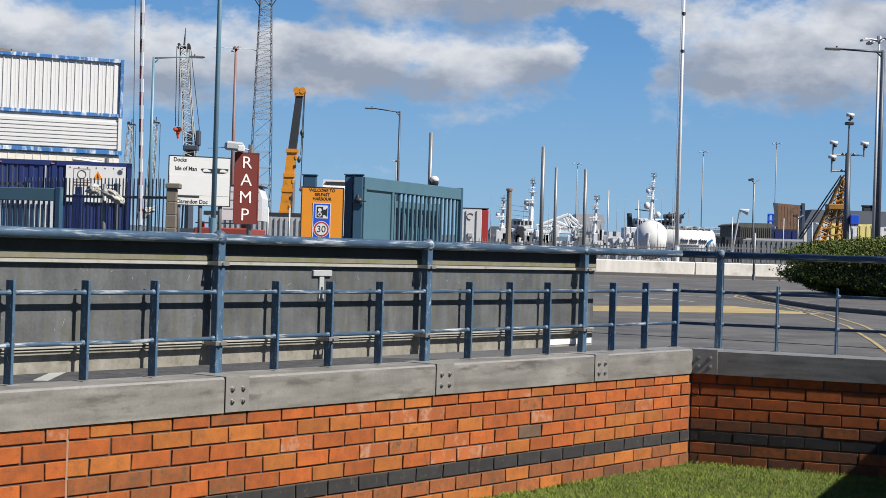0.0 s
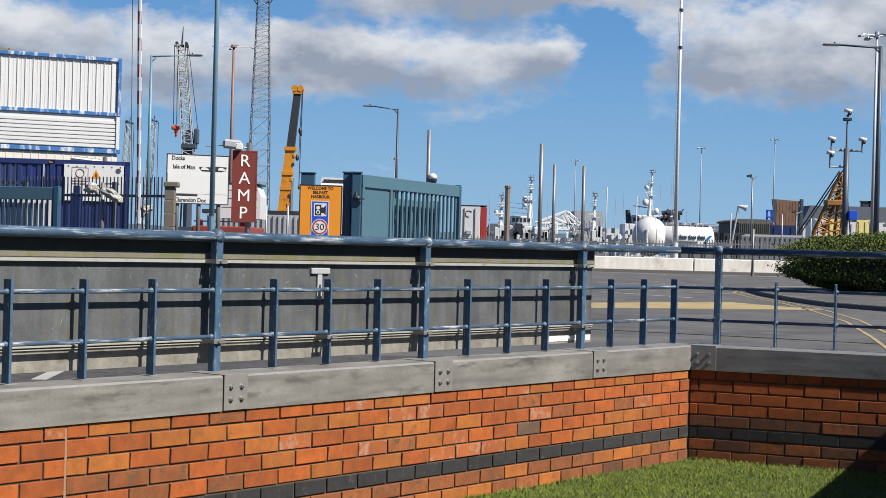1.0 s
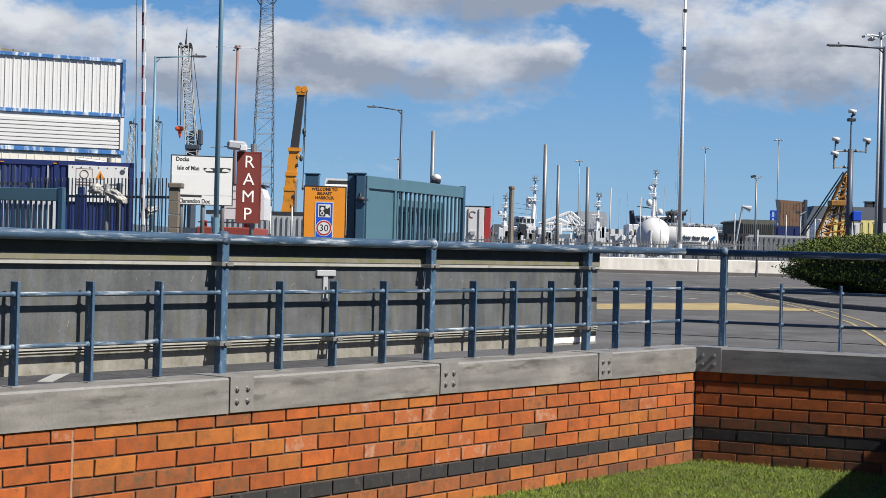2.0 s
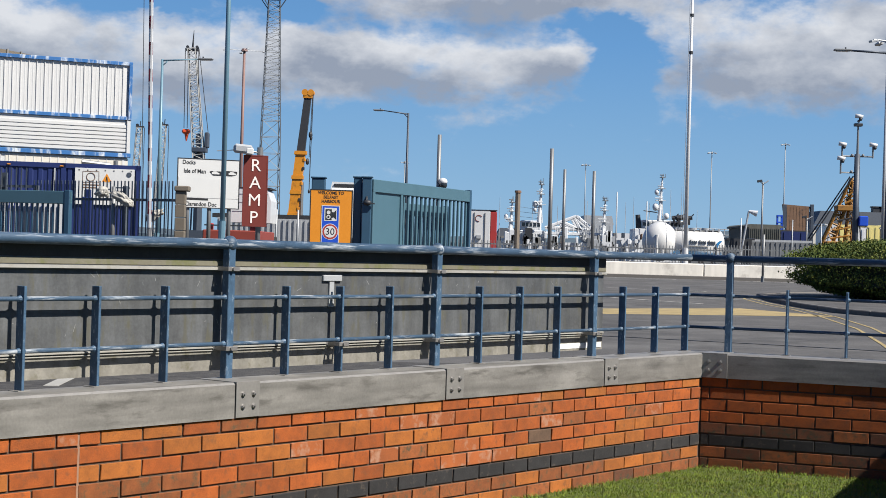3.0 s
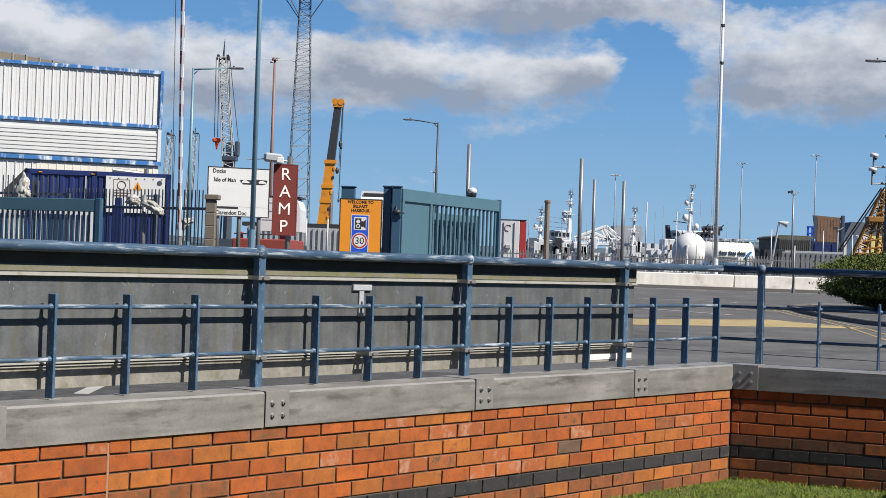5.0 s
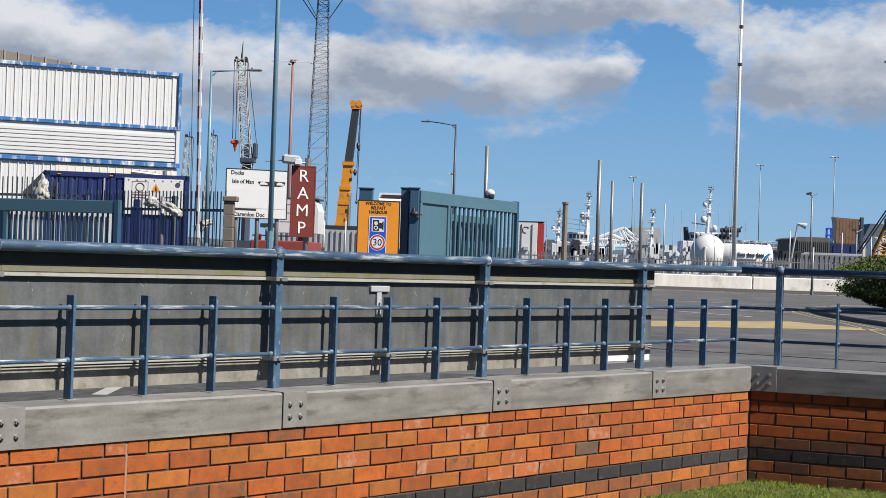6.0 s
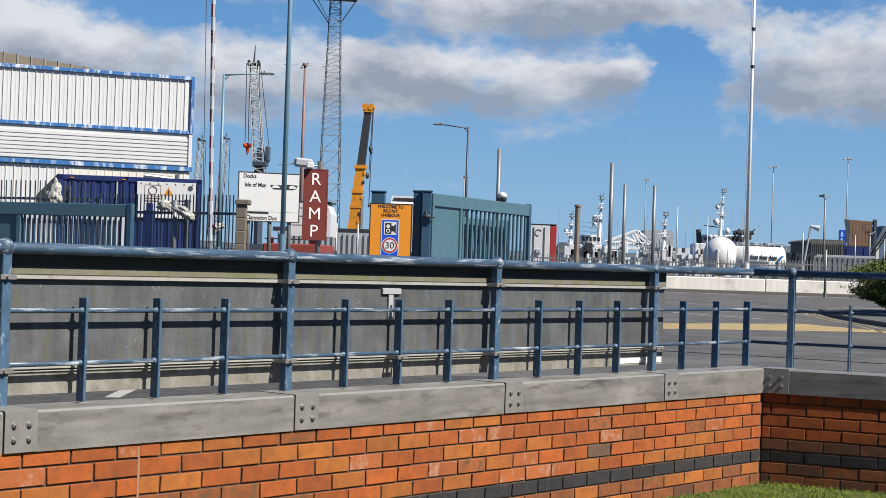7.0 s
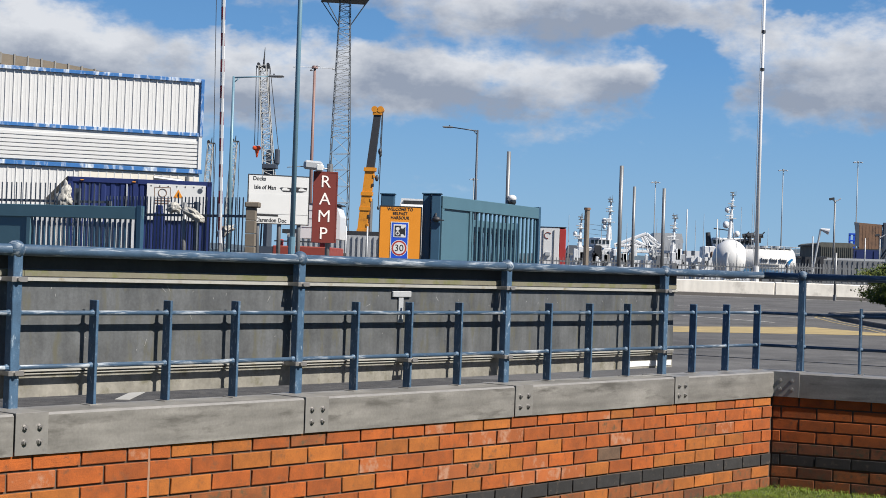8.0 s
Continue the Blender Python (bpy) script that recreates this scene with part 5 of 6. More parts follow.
def tanker():
    t = thing("tank_trailer", pose(12.0, 105, 0), "white road tank trailer with a blue chassis and lettering", "tanker")
    bm = B()
    bar(bm, (1.3, 0, 1.50), (5.10, 0, 1.48), 0.90, 0.88, seg=36)
    part("tank", bm, "tank_white", t, smooth=True)
    bm = B()
    ball(bm, (1.3, -0.1, 1.58), 1.26, 36, (0.90, 1, 1))
    front = part("front_dome", bm, "tank_white", t, smooth=True)
    bm = B()
    bar(bm, (1.56, -0.1, 1.58), (1.60, -0.1, 1.58), 1.235, seg=36)
    part("weld_band", bm, "galv_light", front, smooth=True)
    bm = B()
    ball(bm, (5.10, 0, 1.48), 0.88, 28, (0.38, 1, 1))
    part("rear_dome", bm, "tank_white", t, smooth=True)
    bm = B()
    box(bm, 2.2, 5.1, -0.40, 0.40, 2.34, 2.40, 0.01)
    walkw = part("catwalk", bm, "galv", t)
    for i in range(8):
        bm = B()
        box(bm, 2.25 + i * 0.39, 2.33 + i * 0.39, -0.42, -0.36, 2.26, 2.50)
        part("walk_bracket", bm, "galv_light", walkw)
    for x in (2.6, 3.4, 4.2):
        bm = B()
        bar(bm, (x, 0, 2.3), (x, 0, 2.52), 0.25, seg=14)
        part("manhole", bm, "galv_light", t)
    bm = B()
    box(bm, 1.8, 5.3, -0.9, 0.9, 0.45, 0.78, 0.03)
    part("chassis", bm, "truck_blue", t)
    bm = B()
    bar(bm, (0.95, -1.2, 0.75), (1.0, -1.2, 2.0), 0.12, seg=12)
    part("vent_pipe", bm, "tank_white", t)
    bm = B()
    bar(bm, (1.35, -1.2, 0.75), (1.35, -1.2, 1.35), 0.09, seg=12)
    part("drain_pipe", bm, "tank_white", t)
    wheels(t, (3.4, 4.2, 5.0), -1.1, 0.42, 0.3)
    for i in range(14):
        if i in (4, 9):
            continue
        bm = B()
        x = 3.12 + i * 0.118
        box(bm, x, x + 0.075, -0.935, -0.89, 1.50, 1.68 + (0.06 if i in (0, 5, 10) else 0.0))
        part("lettering_bar", bm, "dark_blue_grey", t)
    bm = B()
    box(bm, 3.12, 4.3, -0.925, -0.885, 1.32, 1.35)
    part("small_lettering_bar", bm, "shed_grey", t)
    bm = B()
    prism(bm, [(4.78, 1.36), (4.93, 1.36), (5.05, 1.62), (5.22, 1.80), (5.08, 1.84), (4.90, 1.70)], 0.02, pose(-0.06, -0.93, -0.1))
    part("swoosh", bm, "truck_blue", t, "blue curved mark")


tanker()


def lorry():
    t = thing("lorry", pose(-2.55, 46.0, 0, 0, 0, 4), "white articulated lorry cab behind the gate", "lorry")
    bm = B()
    box(bm, -0.95, 0.95, 0, 1.9, 0.7, 2.28, 0.08)
    part("cab", bm, "vehicle_white", t)
    bm = B()
    prism(bm, [(-0.90, 2.25), (0.90, 2.25), (0.86, 2.44), (-0.86, 2.46)], 1.5, pose(0, 0.4, 0))
    part("roof_deflector", bm, "vehicle_white", t)
    # solid black slab stands for the shade inside the deflector
    bm = B()
    box(bm, -0.80, 0.80, 0.36, 0.41, 2.22, 2.40)
    part("dark_gap", bm, "black", t, "black slab painted as shade in the deflector back")
    bm = B()
    box(bm, -0.9, 0.9, -3.2, 1.9, 0.5, 0.85, 0.03)
    part("chassis", bm, "dark", t)
    for x in (-0.95, 0.65):
        for y in (-2.6, -1.5, 1.2):
            bm = B()
            bar(bm, (x, y, 0.5), (x + 0.3, y, 0.5), 0.5, seg=18)
            part("wheel", bm, "tyre", t)
    bm = B()
    box(bm, -0.92, -0.62, -0.3, -0.02, 0.8, 2.2, 0.02)
    part("exhaust_stack", bm, "dark", t)


lorry()

def rear_lorry():
    """A flat-bed tractor seen from behind, low red deck in front."""
    t = thing("lorry", pose(-6.80, 55.0, 0), "white lorry cab with a low red flat deck behind the signs", "lorry")
    bm = B()
    prism(bm, [(-0.68, 1.35), (0.68, 1.35), (0.68, 2.1), (0.56, 2.44), (0.48, 2.50), (-0.62, 2.50), (-0.68, 2.42)], 1.9)
    part("cab", bm, "vehicle_white", t)
    for z in (1.72, 2.02, 2.30):
        bm = B()
        box(bm, -0.60, 0.58, -0.012, 0.0, z, z + 0.02)
        part("panel_seam", bm, "galv_light", t)
    bm = B()
    box(bm, -0.12, 0.12, -0.012, 0.0, 1.80, 1.85)
    part("badge_bar", bm, "dark", t)
    bm = B()
    box(bm, -0.66, 0.66, -0.02, 1.9, 2.50, 2.54, 0.01)
    part("roof_edge", bm, "dark", t)
    bm = B()
    box(bm, -0.90, 0.84, -4.5, -0.1, 0.62, 1.04, 0.03)
    deck = part("deck", bm, "deck_red", t, "low red flat deck")
    for x in (-0.80, 0.55):
        bm = B()
        box(bm, x, x + 0.2, -4.4, -4.2, 1.04, 1.24, 0.02)
        part("lamp_cluster", bm, "red", deck)
    bm = B()
    box(bm, -0.86, 0.80, -4.46, -4.40, 1.16, 1.20)
    part("guard_rail", bm, "dark", deck)
    for x in (-0.8, 0.5):
        for y in (-3.8, -2.6, 1.0):
            bm = B()
            bar(bm, (x, y, 0.45), (x + 0.3, y, 0.45), 0.45, seg=18)
            part("wheel", bm, "tyre", t)


rear_lorry()

t = thing("trailer_box", pose(0.87, 80, 0), "white trailer box with a red corner and a small red mark", "trailer")
bm = B()
box(bm, 0, 0.98, 0, 6, 0.0, 2.62, 0.02)
part("rear_wall", bm, "vehicle_white", t)
bm = B()
box(bm, 0.98, 1.30, 0, 6, 0.0, 2.56, 0.02)
part("side", bm, "red", t, "faded red side")
bm = B()
box(bm, -0.02, 1.31, -0.02, 6, 2.62, 2.65)
part("roof_edge", bm, "dark", t)
bm = B()
for k in range(14):
    a0, a1 = 0.6 + k * 0.3, 0.6 + (k + 1) * 0.3
    bar(bm, (0.42 + 0.17 * math.cos(a0), -0.01, 2.22 + 0.15 * math.sin(a0)), (0.42 + 0.17 * math.cos(a1), -0.01, 2.22 + 0.15 * math.sin(a1)), 0.018, seg=4)
part("round_mark", bm, "sign_red", t)
for x in (0.2, 0.72):
    bm = B()
    bar(bm, (x, -0.03, 0.5), (x, -0.03, 2.5), 0.02)
    part("lock_rod", bm, "galv", t)
bm = B()
box(bm, 0.30, 0.56, -0.10, 0.0, 1.22, 1.42, 0.02)
part("lamp_unit", bm, "galv_light", t)

# ---- quay: fences, boats, sheds, hills ----
palisade("quay_fence", 0.0, 76.0, 13.6, 77.0, 1.15, 0.15, "galv", "grey palisade fence along the quay", 0.03, (0.3, 0.95))
palisade("quay_fence", 14.2, 88.0, 30.0, 90.0, 1.35, 0.16, "galv", "grey palisade fence beside the yard crane", 0.05, (0.3, 1.1))


def whip(t, x, z0, z1, r=0.035):
    bm = B()
    bar(bm, (x, 0, z0), (x, 0, z1), r, r * 0.5, seg=5)
    part("aerial", bm, "galv_light", t)


def radar_mast(t, x, z0, z1, w, domes):
    """A raked tubular mast with a ladder, small platforms, radar bars and domes."""
    rnd = random.Random(int(x * 10))
    lean = w * 0.5
    H = z1 - z0

    def at(z):
        return x + lean * ((z - z0) / H - 0.5)

    bm = B()
    bar(bm, (at(z0), 0, z0), (at(z1), 0, z1), 0.20, 0.07, seg=8)
    bar(bm, (at(z0) + w * 0.9, 0.2, z0), (at(z0 + H * 0.7), 0.1, z0 + H * 0.7), 0.06, seg=5)
    for i in range(9):
        z = z0 + H * (i + 0.5) / 10
        bar(bm, (at(z) - 0.22, -0.1, z), (at(z) + 0.22, -0.1, z), 0.022, seg=3)
    m_ = part("mast", bm, "hull_white", t)
    for i, z in enumerate((z0 + H * 0.45, z0 + H * 0.72, z1 - 0.15)):
        bm = B()
        k = (0.5, 0.36, 0.26)[i]
        box(bm, at(z) - k, at(z) + k, -0.25, 0.25, z, z + 0.06)
        box(bm, at(z) - k * 1.2, at(z) + k * 0.4, -0.3, -0.22, z + 0.22, z + 0.32, 0.02)
        bar(bm, (at(z) - k * 0.4, -0.26, z), (at(z) - k * 0.4, -0.26, z + 0.25), 0.04, seg=5)
        part("radar_platform", bm, ("hull_white", "galv_light", "galv")[i], m_)
    for i in range(3):
        bm = B()
        dx = rnd.uniform(-0.3, 0.3)
        bar(bm, (at(z1) + dx, 0, z1 - 0.1), (at(z1) + dx, 0, z1 + rnd.uniform(0.2, 0.5)), 0.03, 0.015, seg=4)
        part("aerial", bm, "galv", m_)
    for z, s_, r in domes:
        bm = B()
        bar(bm, (at(z), 0, z - 0.3), (at(z) + s_ * 0.45, 0, z - 0.3), 0.05, seg=5)
        ball(bm, (at(z) + s_ * 0.45, 0, z), r, 12, (1, 1, 1.2))
        part("radome", bm, "hull_white", m_, smooth=True)


def vessel_a():
    t = thing("workboat", pose(0, 150, 0), "white workboat with a stern gantry and radar mast, moored", "boat", "moored boats")
    bm = B()
    prism(bm, [(4.6, 1.9), (4.9, -0.3), (14.0, -0.3), (14.9, 2.0), (12.5, 1.7), (7.5, 1.6)], 5)
    part("hull", bm, "hull_white", t)
    bm = B()
    box(bm, 5.7, 8.6, 0.6, 4.2, 1.6, 2.7, 0.06)
    box(bm, 6.3, 8.2, 0.9, 3.8, 2.7, 3.6, 0.08)
    wh = part("wheelhouse", bm, "hull_white", t)
    for i in range(5):
        bm = B()
        box(bm, 6.42 + i * 0.35, 6.68 + i * 0.35, 0.88, 0.93, 3.05, 3.4)
        part("window", bm, "glass", wh)
    for i in range(4):
        bm = B()
        box(bm, 6.0 + i * 0.6, 6.25 + i * 0.6, 0.57, 0.63, 2.0, 2.35)
        part("window", bm, "glass", wh)
    for p, q in (((8.7, 3.0), (11.4, 4.1)), ((11.4, 4.1), (12.9, 2.9)), ((8.7, 3.0), (12.9, 2.9)), ((9.4, 1.7), (10.3, 3.6)), ((12.4, 1.7), (11.2, 3.9)), ((10.2, 3.5), (11.6, 2.9))):
        for y in (0.5, 3.5):
            bm = B()
            bar(bm, (p[0], y, p[1]), (q[0], y, q[1]), 0.15, seg=6)
            part("gantry_beam", bm, "hull_white", t)
    bm = B()
    box(bm, 8.4, 14.3, 0.3, 3.2, 2.35, 2.62, 0.03)
    part("boat_deck", bm, "hull_white", t)
    rnd = random.Random(4)
    for i in range(14):
        x = 8.6 + i * 0.42
        bm = B()
        bar(bm, (x, 0.3, 2.6), (x, 0.3, 3.05), 0.03, seg=4)
        part("stanchion", bm, "hull_white", t)
    for i in range(40):
        x, z, w = rnd.uniform(4.6, 14.6), rnd.uniform(1.3, 2.6), rnd.uniform(0.12, 0.6)
        bm = B()
        box(bm, x, x + w, -0.3, 0.4, z - 0.6, z + rnd.uniform(0.0, 0.5), 0.04)
        part("deck_gear", bm, rnd.choice(["hull_white", "galv_light", "dark", "shed_grey", "hull_white", "hull_white", "galv"]), t)
    radar_mast(t, 8.0, 3.4, 7.0, 0.35, ((5.1, -1, 0.26), (4.6, -1, 0.18)))
    radar_mast(t, 13.85, 1.9, 5.7, 0.42, ())
    radar_mast(t, 5.35, 1.9, 5.3, 0.40, ((3.9, -1, 0.2),))
    for x, z in ((4.3, 5.6), (9.6, 5.0), (12.3, 5.5), (12.8, 4.6), (7.3, 5.4)):
        whip(t, x, 1.8, z)
    bm = B()
    for k in range(5):
        bar(bm, (5.2, 0.2, 4.9 - k * 0.45), (8.0, 0.2, 4.6 - k * 0.42), 0.018, seg=3)
    part("rigging", bm, "dark", t)


def vessel_b():
    t = thing("survey_ship", pose(0, 165, 0), "white ship with a tall radar mast behind the tanker", "boat", "moored boats")
    bm = B()
    prism(bm, [(17.0, 2.2), (17.6, -0.3), (31.0, -0.3), (31.8, 2.4), (28, 2.0)], 6)
    part("hull", bm, "hull_white", t)
    bm = B()
    box(bm, 18.4, 25.5, 0.5, 5, 1.9, 3.4, 0.06)
    box(bm, 19.2, 23.4, 0.9, 4.5, 3.4, 4.3, 0.08)
    wh = part("superstructure", bm, "hull_white", t)
    for i in range(9):
        bm = B()
        box(bm, 19.3 + i * 0.45, 19.6 + i * 0.45, 0.86, 0.92, 3.7, 4.05)
        part("window", bm, "glass", wh)
    radar_mast(t, 20.9, 4.2, 8.7, 0.5, ((7.1, -1, 0.24), (5.6, -1, 0.32), (4.7, 1.6, 0.28)))
    bm = B()
    bar(bm, (19.2, 0, 5.2), (20.6, 0, 5.05), 0.05)
    part("boom", bm, "dark", t)
    bm = B()
    bar(bm, (18.9, 1, 3.2), (18.75, 1, 4.8), 0.3, 0.24, 12)
    part("funnel", bm, "dark", t)
    for x, r in ((22.9, 0.34), (23.9, 0.28), (22.4, 0.26), (23.4, 0.22)):
        bm = B()
        bar(bm, (x - r, 0.5, 4.55), (x + r, 0.5, 4.55 + 0.3 * r), r * 0.8, seg=12)
        box(bm, x - r * 0.5, x + r * 0.3, 0.3, 0.7, 3.9, 4.5, 0.04)
        bar(bm, (x, 0.4, 4.5), (x + r * 1.5, 0.4, 5.0), 0.06, seg=6)
        part("winch", bm, "dark", t)
    for x, z in ((18.2, 6.6), (17.4, 6.0), (21.9, 7.4), (23.0, 7.8), (24.6, 5.4), (19.8, 6.0)):
        whip(t, x, 2.2, z)
    rnd = random.Random(9)
    for i in range(60):
        x, z, w = rnd.uniform(15.0, 25.5), rnd.uniform(1.0, 2.9), rnd.uniform(0.08, 0.32)
        bm = B()
        box(bm, x, x + w, -0.3, 0.5, z - 0.4, z + rnd.uniform(0.0, 0.25), 0.03)
        part("deck_gear", bm, rnd.choice(["hull_white", "dark", "galv", "hull_white", "dark_blue_grey", "shed_grey", "rust"]), t)
    for i in range(12):
        bm = B()
        bar(bm, (24.4 + i * 0.5, 0, 2.2), (24.4 + i * 0.5, 0, 3.6), 0.03, seg=4)
        part("stanchion", bm, "galv_light", t)
    bm = B()
    bar(bm, (24.4, 0, 3.6), (30, 0, 3.5), 0.04, seg=4)
    bar(bm, (24.4, 0, 3.0), (30, 0, 2.95), 0.04, seg=4)
    part("ship_rail", bm, "galv_light", t)


vessel_a()
vessel_b()


def shed(name, x0, x1, y, d, h, rise, wall_m, roof_m, label, ribs=0):
    t = thing(name, pose(x0, y, 0), label, "building", "harbour sheds")
    W = x1 - x0
    bm = B()
    box(bm, 0, W, 0, d, 0, h)
    w_ = part("wall", bm, wall_m, t)
    bm = B()
    prism(bm, [(-0.2, h), (W + 0.2, h), (W + 0.2, h + 0.15), (W * 0.96, h + rise), (W * 0.04, h + rise), (-0.2, h + 0.15)], d)
    part("roof", bm, roof_m, t)
    for i in range(ribs):
        bm = B()
        x = (i + 0.5) * W / ribs
        box(bm, x - W / ribs * 0.2, x + W / ribs * 0.2, -0.06, 0.0, h * 0.02, h * 0.98)
        part("panel", bm, wall_m, w_)
    return t


shed("pale_shed", 32.0, 39.2, 400, 12, 8.0, 2.2, "galv_light", "galv_light", "pale distant harbour shed behind the boats", 6)
shed("grey_shed", 25.3, 28.0, 140, 10, 3.35, 0.28, "shed_olive", "shed_olive", "weathered olive-grey ribbed harbour shed with a shallow roof", 16)
shed("low_store", -8.9, -2.0, 62, 6, 1.62, 0.16, "galv_light", "dark", "low pale grey ribbed store with a dark roof edge", 34)
for x in (-6.55, -5.75, -5.0):
    pole_thing("slim_pole", x, 61.0, 1.95, 0.035, 0.035, "galv_light", "slim pale grey pole before the low store", "pole", "slim poles", 6)
shed("dock_cabin", 20.3, 24.4, 112, 3, 1.85, 0.14, "galv", "galv_light", "low grey site cabin by the fence", 12)
shed("dark_cabin", 18.8, 20.3, 111, 3, 1.9, 0.1, "dark", "dark", "low dark stack of crates by the site cabin", 4)
shed("slate_house", 44.0, 66.0, 200, 14, 4.4, 2.4, "cream", "slate", "long slate-roofed dock building with dark chimneys", 10)
for x in (49.5, 52.6, 53.4):
    t = thing("chimney_stack", pose(x, 204, 6.6), "dark red chimney stack on the slate roof", "chimney", "chimneys")
    bm = B()
    box(bm, -0.5, 0.5, -0.5, 0.5, 0, 1.7 if x < 50 else 0.9, 0.03)
    part("stack", bm, "rust" if x < 50 else "dark", t)
    bm = B()
    box(bm, -0.6, 0.6, -0.6, 0.6, 1.7 if x < 50 else 0.9, 1.85 if x < 50 else 1.05)
    part("cap", bm, "dark", t)
for i, (x, m_) in enumerate(((40.0, "pale_yellow"), (41.6, "vehicle_white"), (43.0, "pale_yellow"), (44.4, "vehicle_white"), (38.8, "vehicle_white"))):
    shed("yard_container", x, x + 1.3, 170, 5, 4.4 - 0.25 * (i % 2), 0.1, m_, m_, "upright pale yellow and white yard container", 2)
shed("blue_cabin", 29.3, 31.6, 146, 4, 3.2, 0.1, "cont_blue", "dark", "dark blue cabin below the rusty ramp", 3)
shed("far_tent", 37.5, 42.0, 380, 10, 3.6, 2.2, "galv_light", "hull_white", "distant pale tent shed on the far quay", 3)
shed("far_tent", 43.5, 50.0, 420, 10, 3.0, 1.4, "shed_grey", "galv_light", "distant pale tent shed on the far quay", 3)
shed("far_store", 6.5, 12.5, 230, 8, 2.9, 1.1, "shed_grey", "slate", "distant grey store behind the workboat", 5)

t = thing("linkspan_ramp", pose(30.15, 150, 0), "raised rusty brown ship ramp between dark posts", "ramp")
bm = B()
prism(bm, [(0.0, 5.75), (0.35, 3.4), (2.25, 3.0), (2.50, 5.6)], 0.4)
part("ramp_plate", bm, "rust", t)
bm = B()
prism(bm, [(-0.02, 5.70), (0.15, 3.6), (0.42, 3.5), (0.36, 5.70)], 0.03, pose(0, -0.035, 0))
part("side_plate", bm, "dark_blue_grey", t)
bm = B()
for x in (-0.55, -0.15):
    box(bm, x, x + 0.16, -0.2, 0.0, 0, 4.7)
for z in (1.6, 2.4, 3.2, 4.0, 4.6):
    box(bm, -0.55, 0.0, -0.25, -0.1, z, z + 0.14)
part("blue_frame", bm, "sign_blue", t, "blue steel lifting frame")
for x in (2.55,):
    bm = B()
    box(bm, x, x + 0.3, -0.1, 0.3, 0, 5.8 if x > 0 else 4.8, 0.03)
    part("ramp_post", bm, "dark_blue_grey", t)
for i in range(7):
    bm = B()
    box(bm, 0.42 + 0.29 * i, 0.46 + 0.29 * i, -0.015, 0.0, 3.35, 5.5)
    part("ramp_rib", bm, "rust", t)

for x, y, h, spread in ((20.75, 110, 5.8, 0.16), (25.5, 118, 3.7, 0.14)):
    t = pole_thing("flood_pole", x, y, h, 0.07, 0.055, "galv", "grey floodlight pole on the quay", "floodlight", "flood poles")
    for s_ in (-1, 1):
        bm = B()
        box(bm, -0.17, 0.17, -0.12, 0.06, -0.06, 0.10 if s_ < 0 else 0.0, 0.02, pose(s_ * (spread + 0.06), 0, h + 0.06, 0, -12 if s_ < 0 else -35, 0))
        bar(bm, (0, 0, h - 0.1), (s_ * spread, 0, h), 0.03)
        part("floodlight", bm, "dark" if s_ < 0 else "galv_light", t)
t = thing("speaker_pole", pose(17.6, 100, 0), "leaning grey pole with a white horn lamp", "pole")
bm = B()
bar(bm, (-0.1, 0, 0), (0.45, 0, 3.55), 0.06)
part("pole", bm, "galv_light", t)
bm = B()
bar(bm, (0.45, 0, 3.55), (0.95, -0.1, 3.40), 0.06, 0.2, 12)
part("horn", bm, "vehicle_white", t)
for x, y, h in ((22.4, 108, 3.3), (24.3, 108, 3.1), (16.9, 96, 3.0), (30.6, 128, 3.4), (9.0, 90, 4.1), (6.4, 95, 3.5), (11.6, 98, 3.9)):
    pole_thing("slim_pole", x, y, h, 0.04, 0.035, "galv_light", "slim pale grey pole on the quay", "pole", "slim poles", 6)


def hills():
    verts, faces = [], []
    n_ = 160
    for i in range(n_ + 1):
        a = -0.7 + 1.5 * i / n_
        h = 0.0095 + 0.010 * max(0.0, min(1.0, (a - 0.05) / 0.13)) + 0.0022 * noise.noise(Vector((a * 16, 0, 0))) + 0.0008 * noise.noise(Vector((a * 70, 3, 0)))
        d_ = 4300.0
        verts += [(math.sin(a) * d_, math.cos(a) * d_, -5), (math.sin(a) * d_, math.cos(a) * d_, h * d_ * 0.55), (math.sin(a) * (d_ + 320), math.cos(a) * (d_ + 320), h * d_)]
    for i in range(n_):
        j = i * 3
        faces += [(j, j + 3, j + 4, j + 1), (j + 1, j + 4, j + 5, j + 2)]
    me = bpy.data.meshes.new("hills")
    me.from_pydata(verts, [], faces)
    me.materials.append(M["hill"])
    tagged(new("backdrop", me), "low blue-grey hills on the horizon beyond the docks", "hills", kind="structure")


hills()

# ---- bricks of the two walls ----
def brick_mesh(name, length, mat_, wob):
    bm = B()
    box(bm, 0, length - 0.0095, -0.004, 0.06, 0, COURSE - 0.0095, 0.0022)
    rnd = random.Random(wob)
    for v in bm.verts:
        v.co += Vector((rnd.uniform(-1, 1), rnd.uniform(-0.6, 0.6), rnd.uniform(-1, 1))) * 0.0012
    me = bpy.data.meshes.new(name)
    bm.to_mesh(me)
    bm.free()
    me.materials.append(M[mat_])
    return me


MESHES = {}


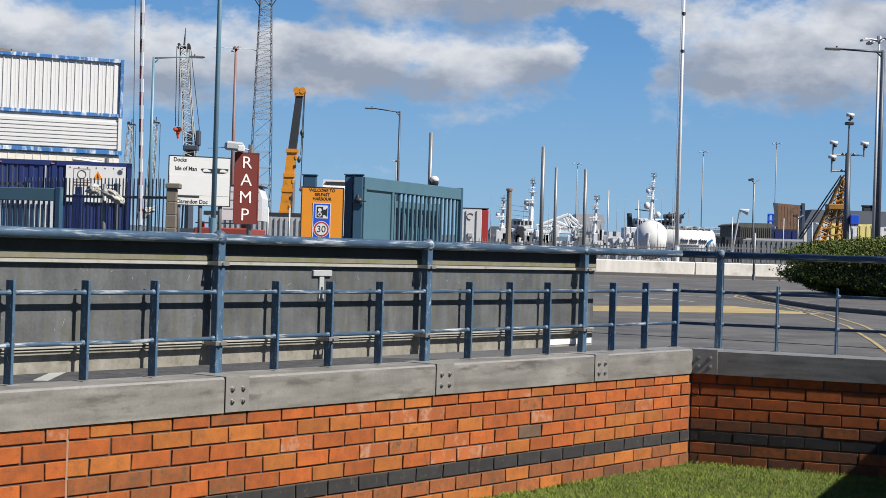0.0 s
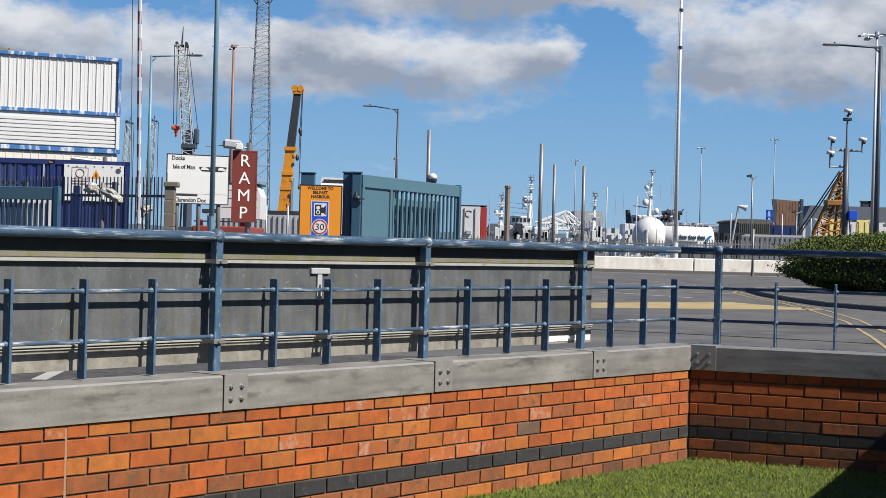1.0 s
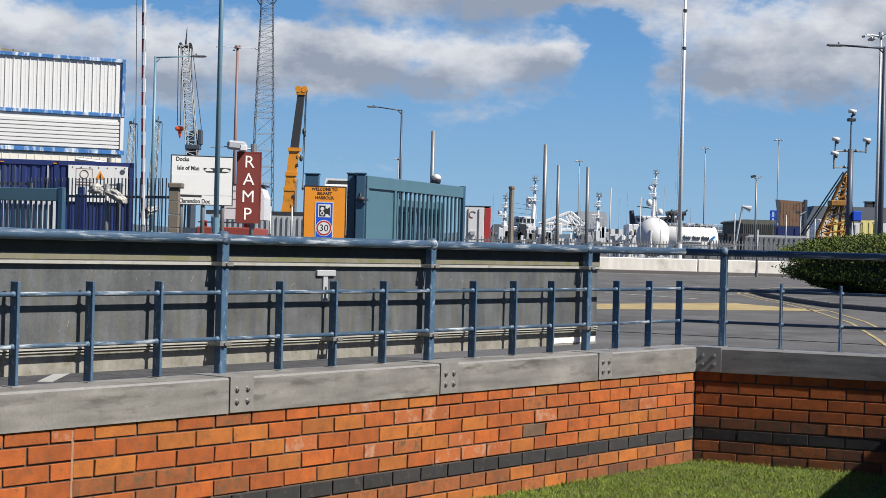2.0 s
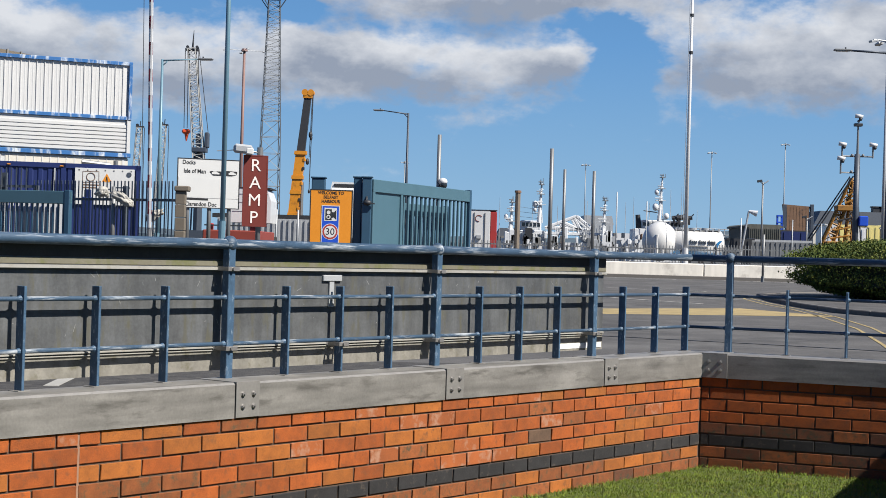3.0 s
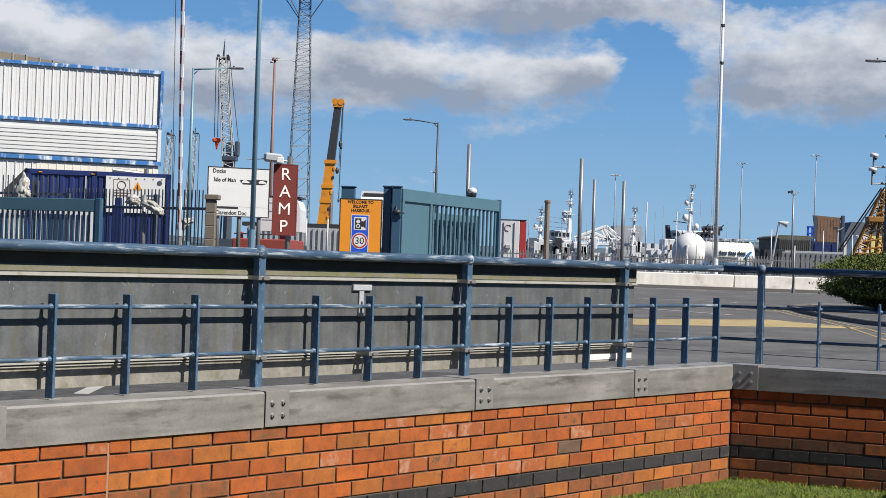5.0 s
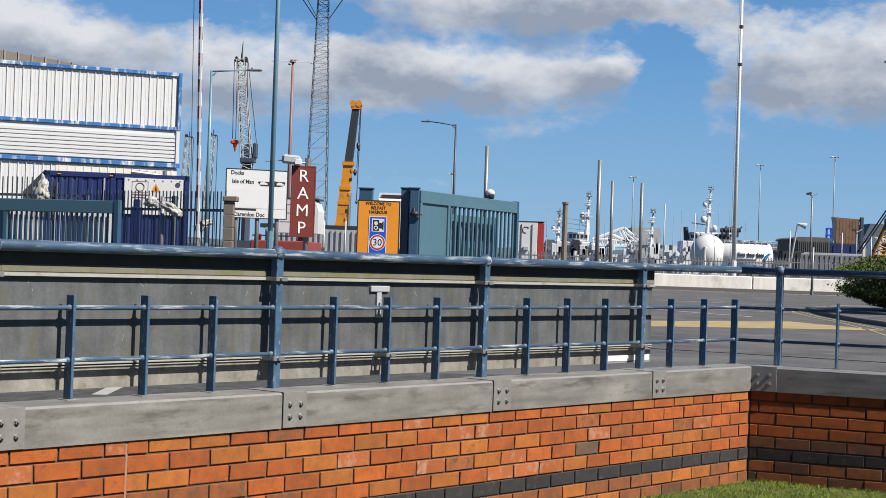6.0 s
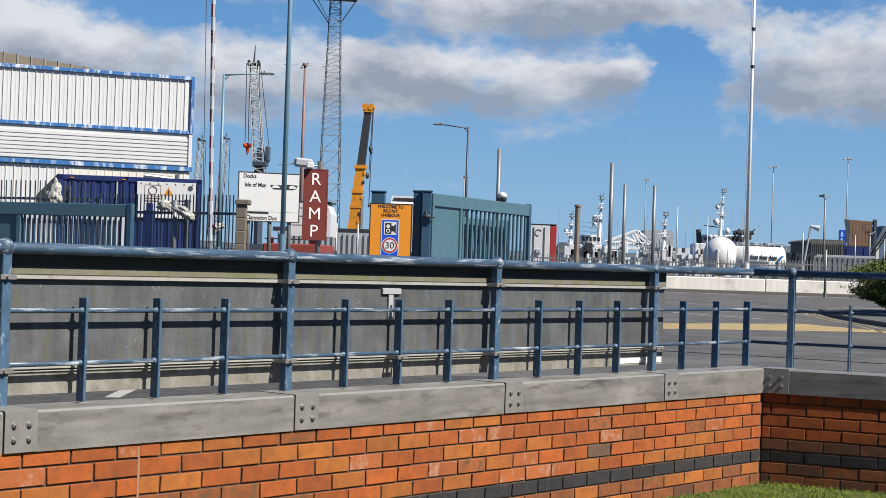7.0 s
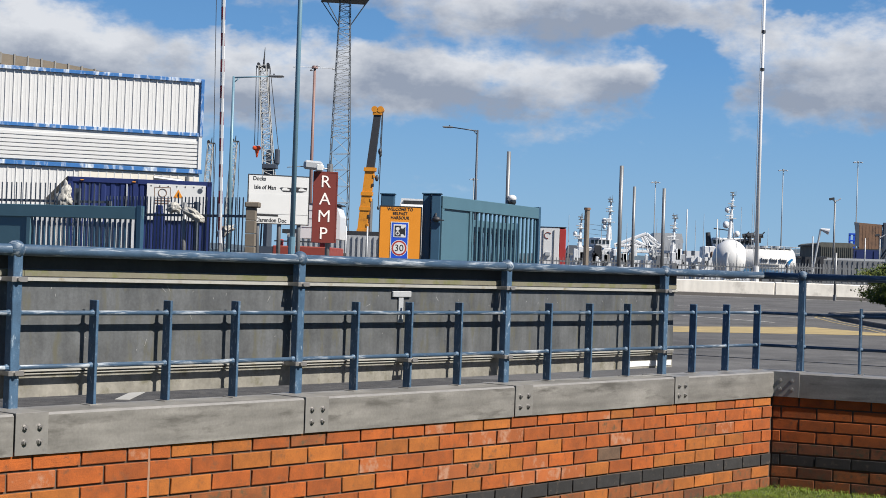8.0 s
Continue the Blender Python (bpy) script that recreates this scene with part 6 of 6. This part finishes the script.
def lay_brick(w, side, s, length, k, mat_, rnd):
    key = (round(length, 4), mat_, rnd.randrange(4))
    if key not in MESHES:
        MESHES[key] = brick_mesh("brick", length, mat_, hash(key[:1]) % 1000 + key[2])
    ob = new("brick", MESHES[key])
    ob.parent = w
    z = J0 - COURSE * k + 0.00475
    if side > 0:
        ob.location = (s + 0.00475, rnd.uniform(-0.0015, 0.0015), z)
    else:
        # the long wall's face looks to +y
        ob.rotation_euler = (0, 0, math.pi)
        ob.location = (s + length - 0.00475, rnd.uniform(-0.0015, 0.0015), z)
    return ob


def lay_wall(w, side, start, reach, half0, joint_at=None, seed=3):
    rnd = random.Random(seed)
    for k in range(1, 10):
        s = start + (0.0 if k % 2 == 0 else half0) - BRICK
        while s < reach:
            cells = [(max(s, 0.004), s + BRICK)]
            if joint_at and s + 0.02 < joint_at < s + BRICK - 0.02:
                cells = [(s, joint_at), (joint_at, s + BRICK)]
            for a0, a1 in cells:
                if a1 - a0 < 0.03:
                    continue
                roll = rnd.random()
                mid = (a0 + a1) / 2
                bloom = side < 0 and abs(mid - 2.7 + 0.15 * (k - 3)) < 0.35 and k < 6 and roll > 0.6
                if k == 6:
                    mat_ = "brick_black"
                elif side > 0 and k >= 5 and roll > 0.45 or side < 0 and k >= 7 and roll > 0.9:
                    mat_ = "brick_dirty"
                elif side < 0 and k == 4 and abs(mid - 1.83) < 0.1:
                    mat_ = "brick_grey"
                elif k >= 7 or k == 5 and roll < 0.12:
                    mat_ = "brick_dull" if roll < 0.5 else "brick_amber"
                else:
                    mat_ = "brick_pale" if (roll < 0.05 and side < 0) or bloom else "brick_amber" if roll < 0.30 and side < 0 else "brick_dull" if roll > 0.95 else "brick"
                lay_brick(w, side, a0, a1 - a0, k, mat_, rnd)
            s += BRICK


MOVE_JOINT = 0.133 + 22 * BRICK
lay_wall(wall_left, -1, 0.133, 6.55, BRICK / 2, MOVE_JOINT)
lay_wall(wall_right, 1, 0.284 - BRICK, 1.75, BRICK / 2, seed=8)
bm = B()
box(bm, MOVE_JOINT - 0.006, MOVE_JOINT + 0.006, -0.02, 0.002, LAWN_Z, -0.155)
part("movement_joint", bm, "joint", wall_left, "pale brown mastic movement joint")


# brickwork past the view, joined
def far_brickwork(w, side, s0, s1):
    verts, faces = [], []
    for k in range(1, 10):
        s = s0 + (BRICK / 2 if k % 2 else 0)
        while s < s1:
            z0 = J0 - COURSE * k + 0.0055
            y0, y1 = (-0.003 * side, 0.03 * side)
            i = len(verts)
            for x in (s + 0.0055, s + BRICK - 0.0055):
                for y in (y0, y1):
                    for z in (z0, z0 + COURSE - 0.011):
                        verts.append((x, y, z))
            faces += [(i, i + 1, i + 3, i + 2), (i + 4, i + 6, i + 7, i + 5), (i, i + 4, i + 5, i + 1), (i + 2, i + 3, i + 7, i + 6), (i + 1, i + 5, i + 7, i + 3), (i, i + 2, i + 6, i + 4)]
            s += BRICK
    me = bpy.data.meshes.new("brickwork")
    me.from_pydata(verts, [], faces)
    me.materials.append(M["brick"])
    ob = new("brickwork", me)
    ob.parent = w
    return tagged(ob, "orange brickwork running on along the wall", kind="stuff")


far_brickwork(wall_left, -1, 0.133 + 29 * BRICK, 23.5)
far_brickwork(wall_right, 1, 0.284 + 7 * BRICK, 23.5)

# ---- grass ----
def grass():
    rnd = np.random.RandomState(5)
    n = 150000
    x = rnd.uniform(-0.9, 4.2, n)
    y = rnd.uniform(7.4, 10.6, n)
    verts, faces = [], []
    nl = (WALL_L.to_3x3() @ Vector((0, 1, 0)))
    nr = (WALL_R.to_3x3() @ Vector((0, -1, 0)))
    for i in range(n):
        dl = (x[i] - CORNER[0]) * nl.x + (y[i] - CORNER[1]) * nl.y
        dr = (x[i] - CORNER[0]) * nr.x + (y[i] - CORNER[1]) * nr.y
        if dl < 0.012 or dr < 0.012:
            continue
        clump = noise.noise(Vector((x[i] * 3.0, y[i] * 3.0, 0.0)))
        h = (0.007 + 0.011 * rnd.rand()) * (1.0 + 0.5 * clump)
        if min(dl, dr) < 0.07:
            h *= 1.5
        a, lean, wdt = rnd.uniform(0, 6.283), rnd.uniform(0.4, 1.6) * h, 0.0019
        cx, cy = math.cos(a), math.sin(a)
        lx, ly = rnd.uniform(-1, 1) * lean, rnd.uniform(-1, 1) * lean
        j = len(verts)
        verts += [(x[i] - cx * wdt, y[i] - cy * wdt, LAWN_Z - 0.003), (x[i] + cx * wdt, y[i] + cy * wdt, LAWN_Z - 0.003),
                  (x[i] + lx * 0.4 + cx * wdt * 0.8, y[i] + ly * 0.4 + cy * wdt * 0.8, LAWN_Z + h * 0.6), (x[i] + lx * 0.4 - cx * wdt * 0.8, y[i] + ly * 0.4 - cy * wdt * 0.8, LAWN_Z + h * 0.6),
                  (x[i] + lx, y[i] + ly, LAWN_Z + h)]
        faces += [(j, j + 1, j + 2, j + 3), (j + 3, j + 2, j + 4)]
    me = bpy.data.meshes.new("grass")
    me.from_pydata(verts, [], faces)
    me.materials.append(M["blade"])
    return tagged(new("grass", me), "short sunlit green grass with dry blades", "grass", kind="stuff")


grass()
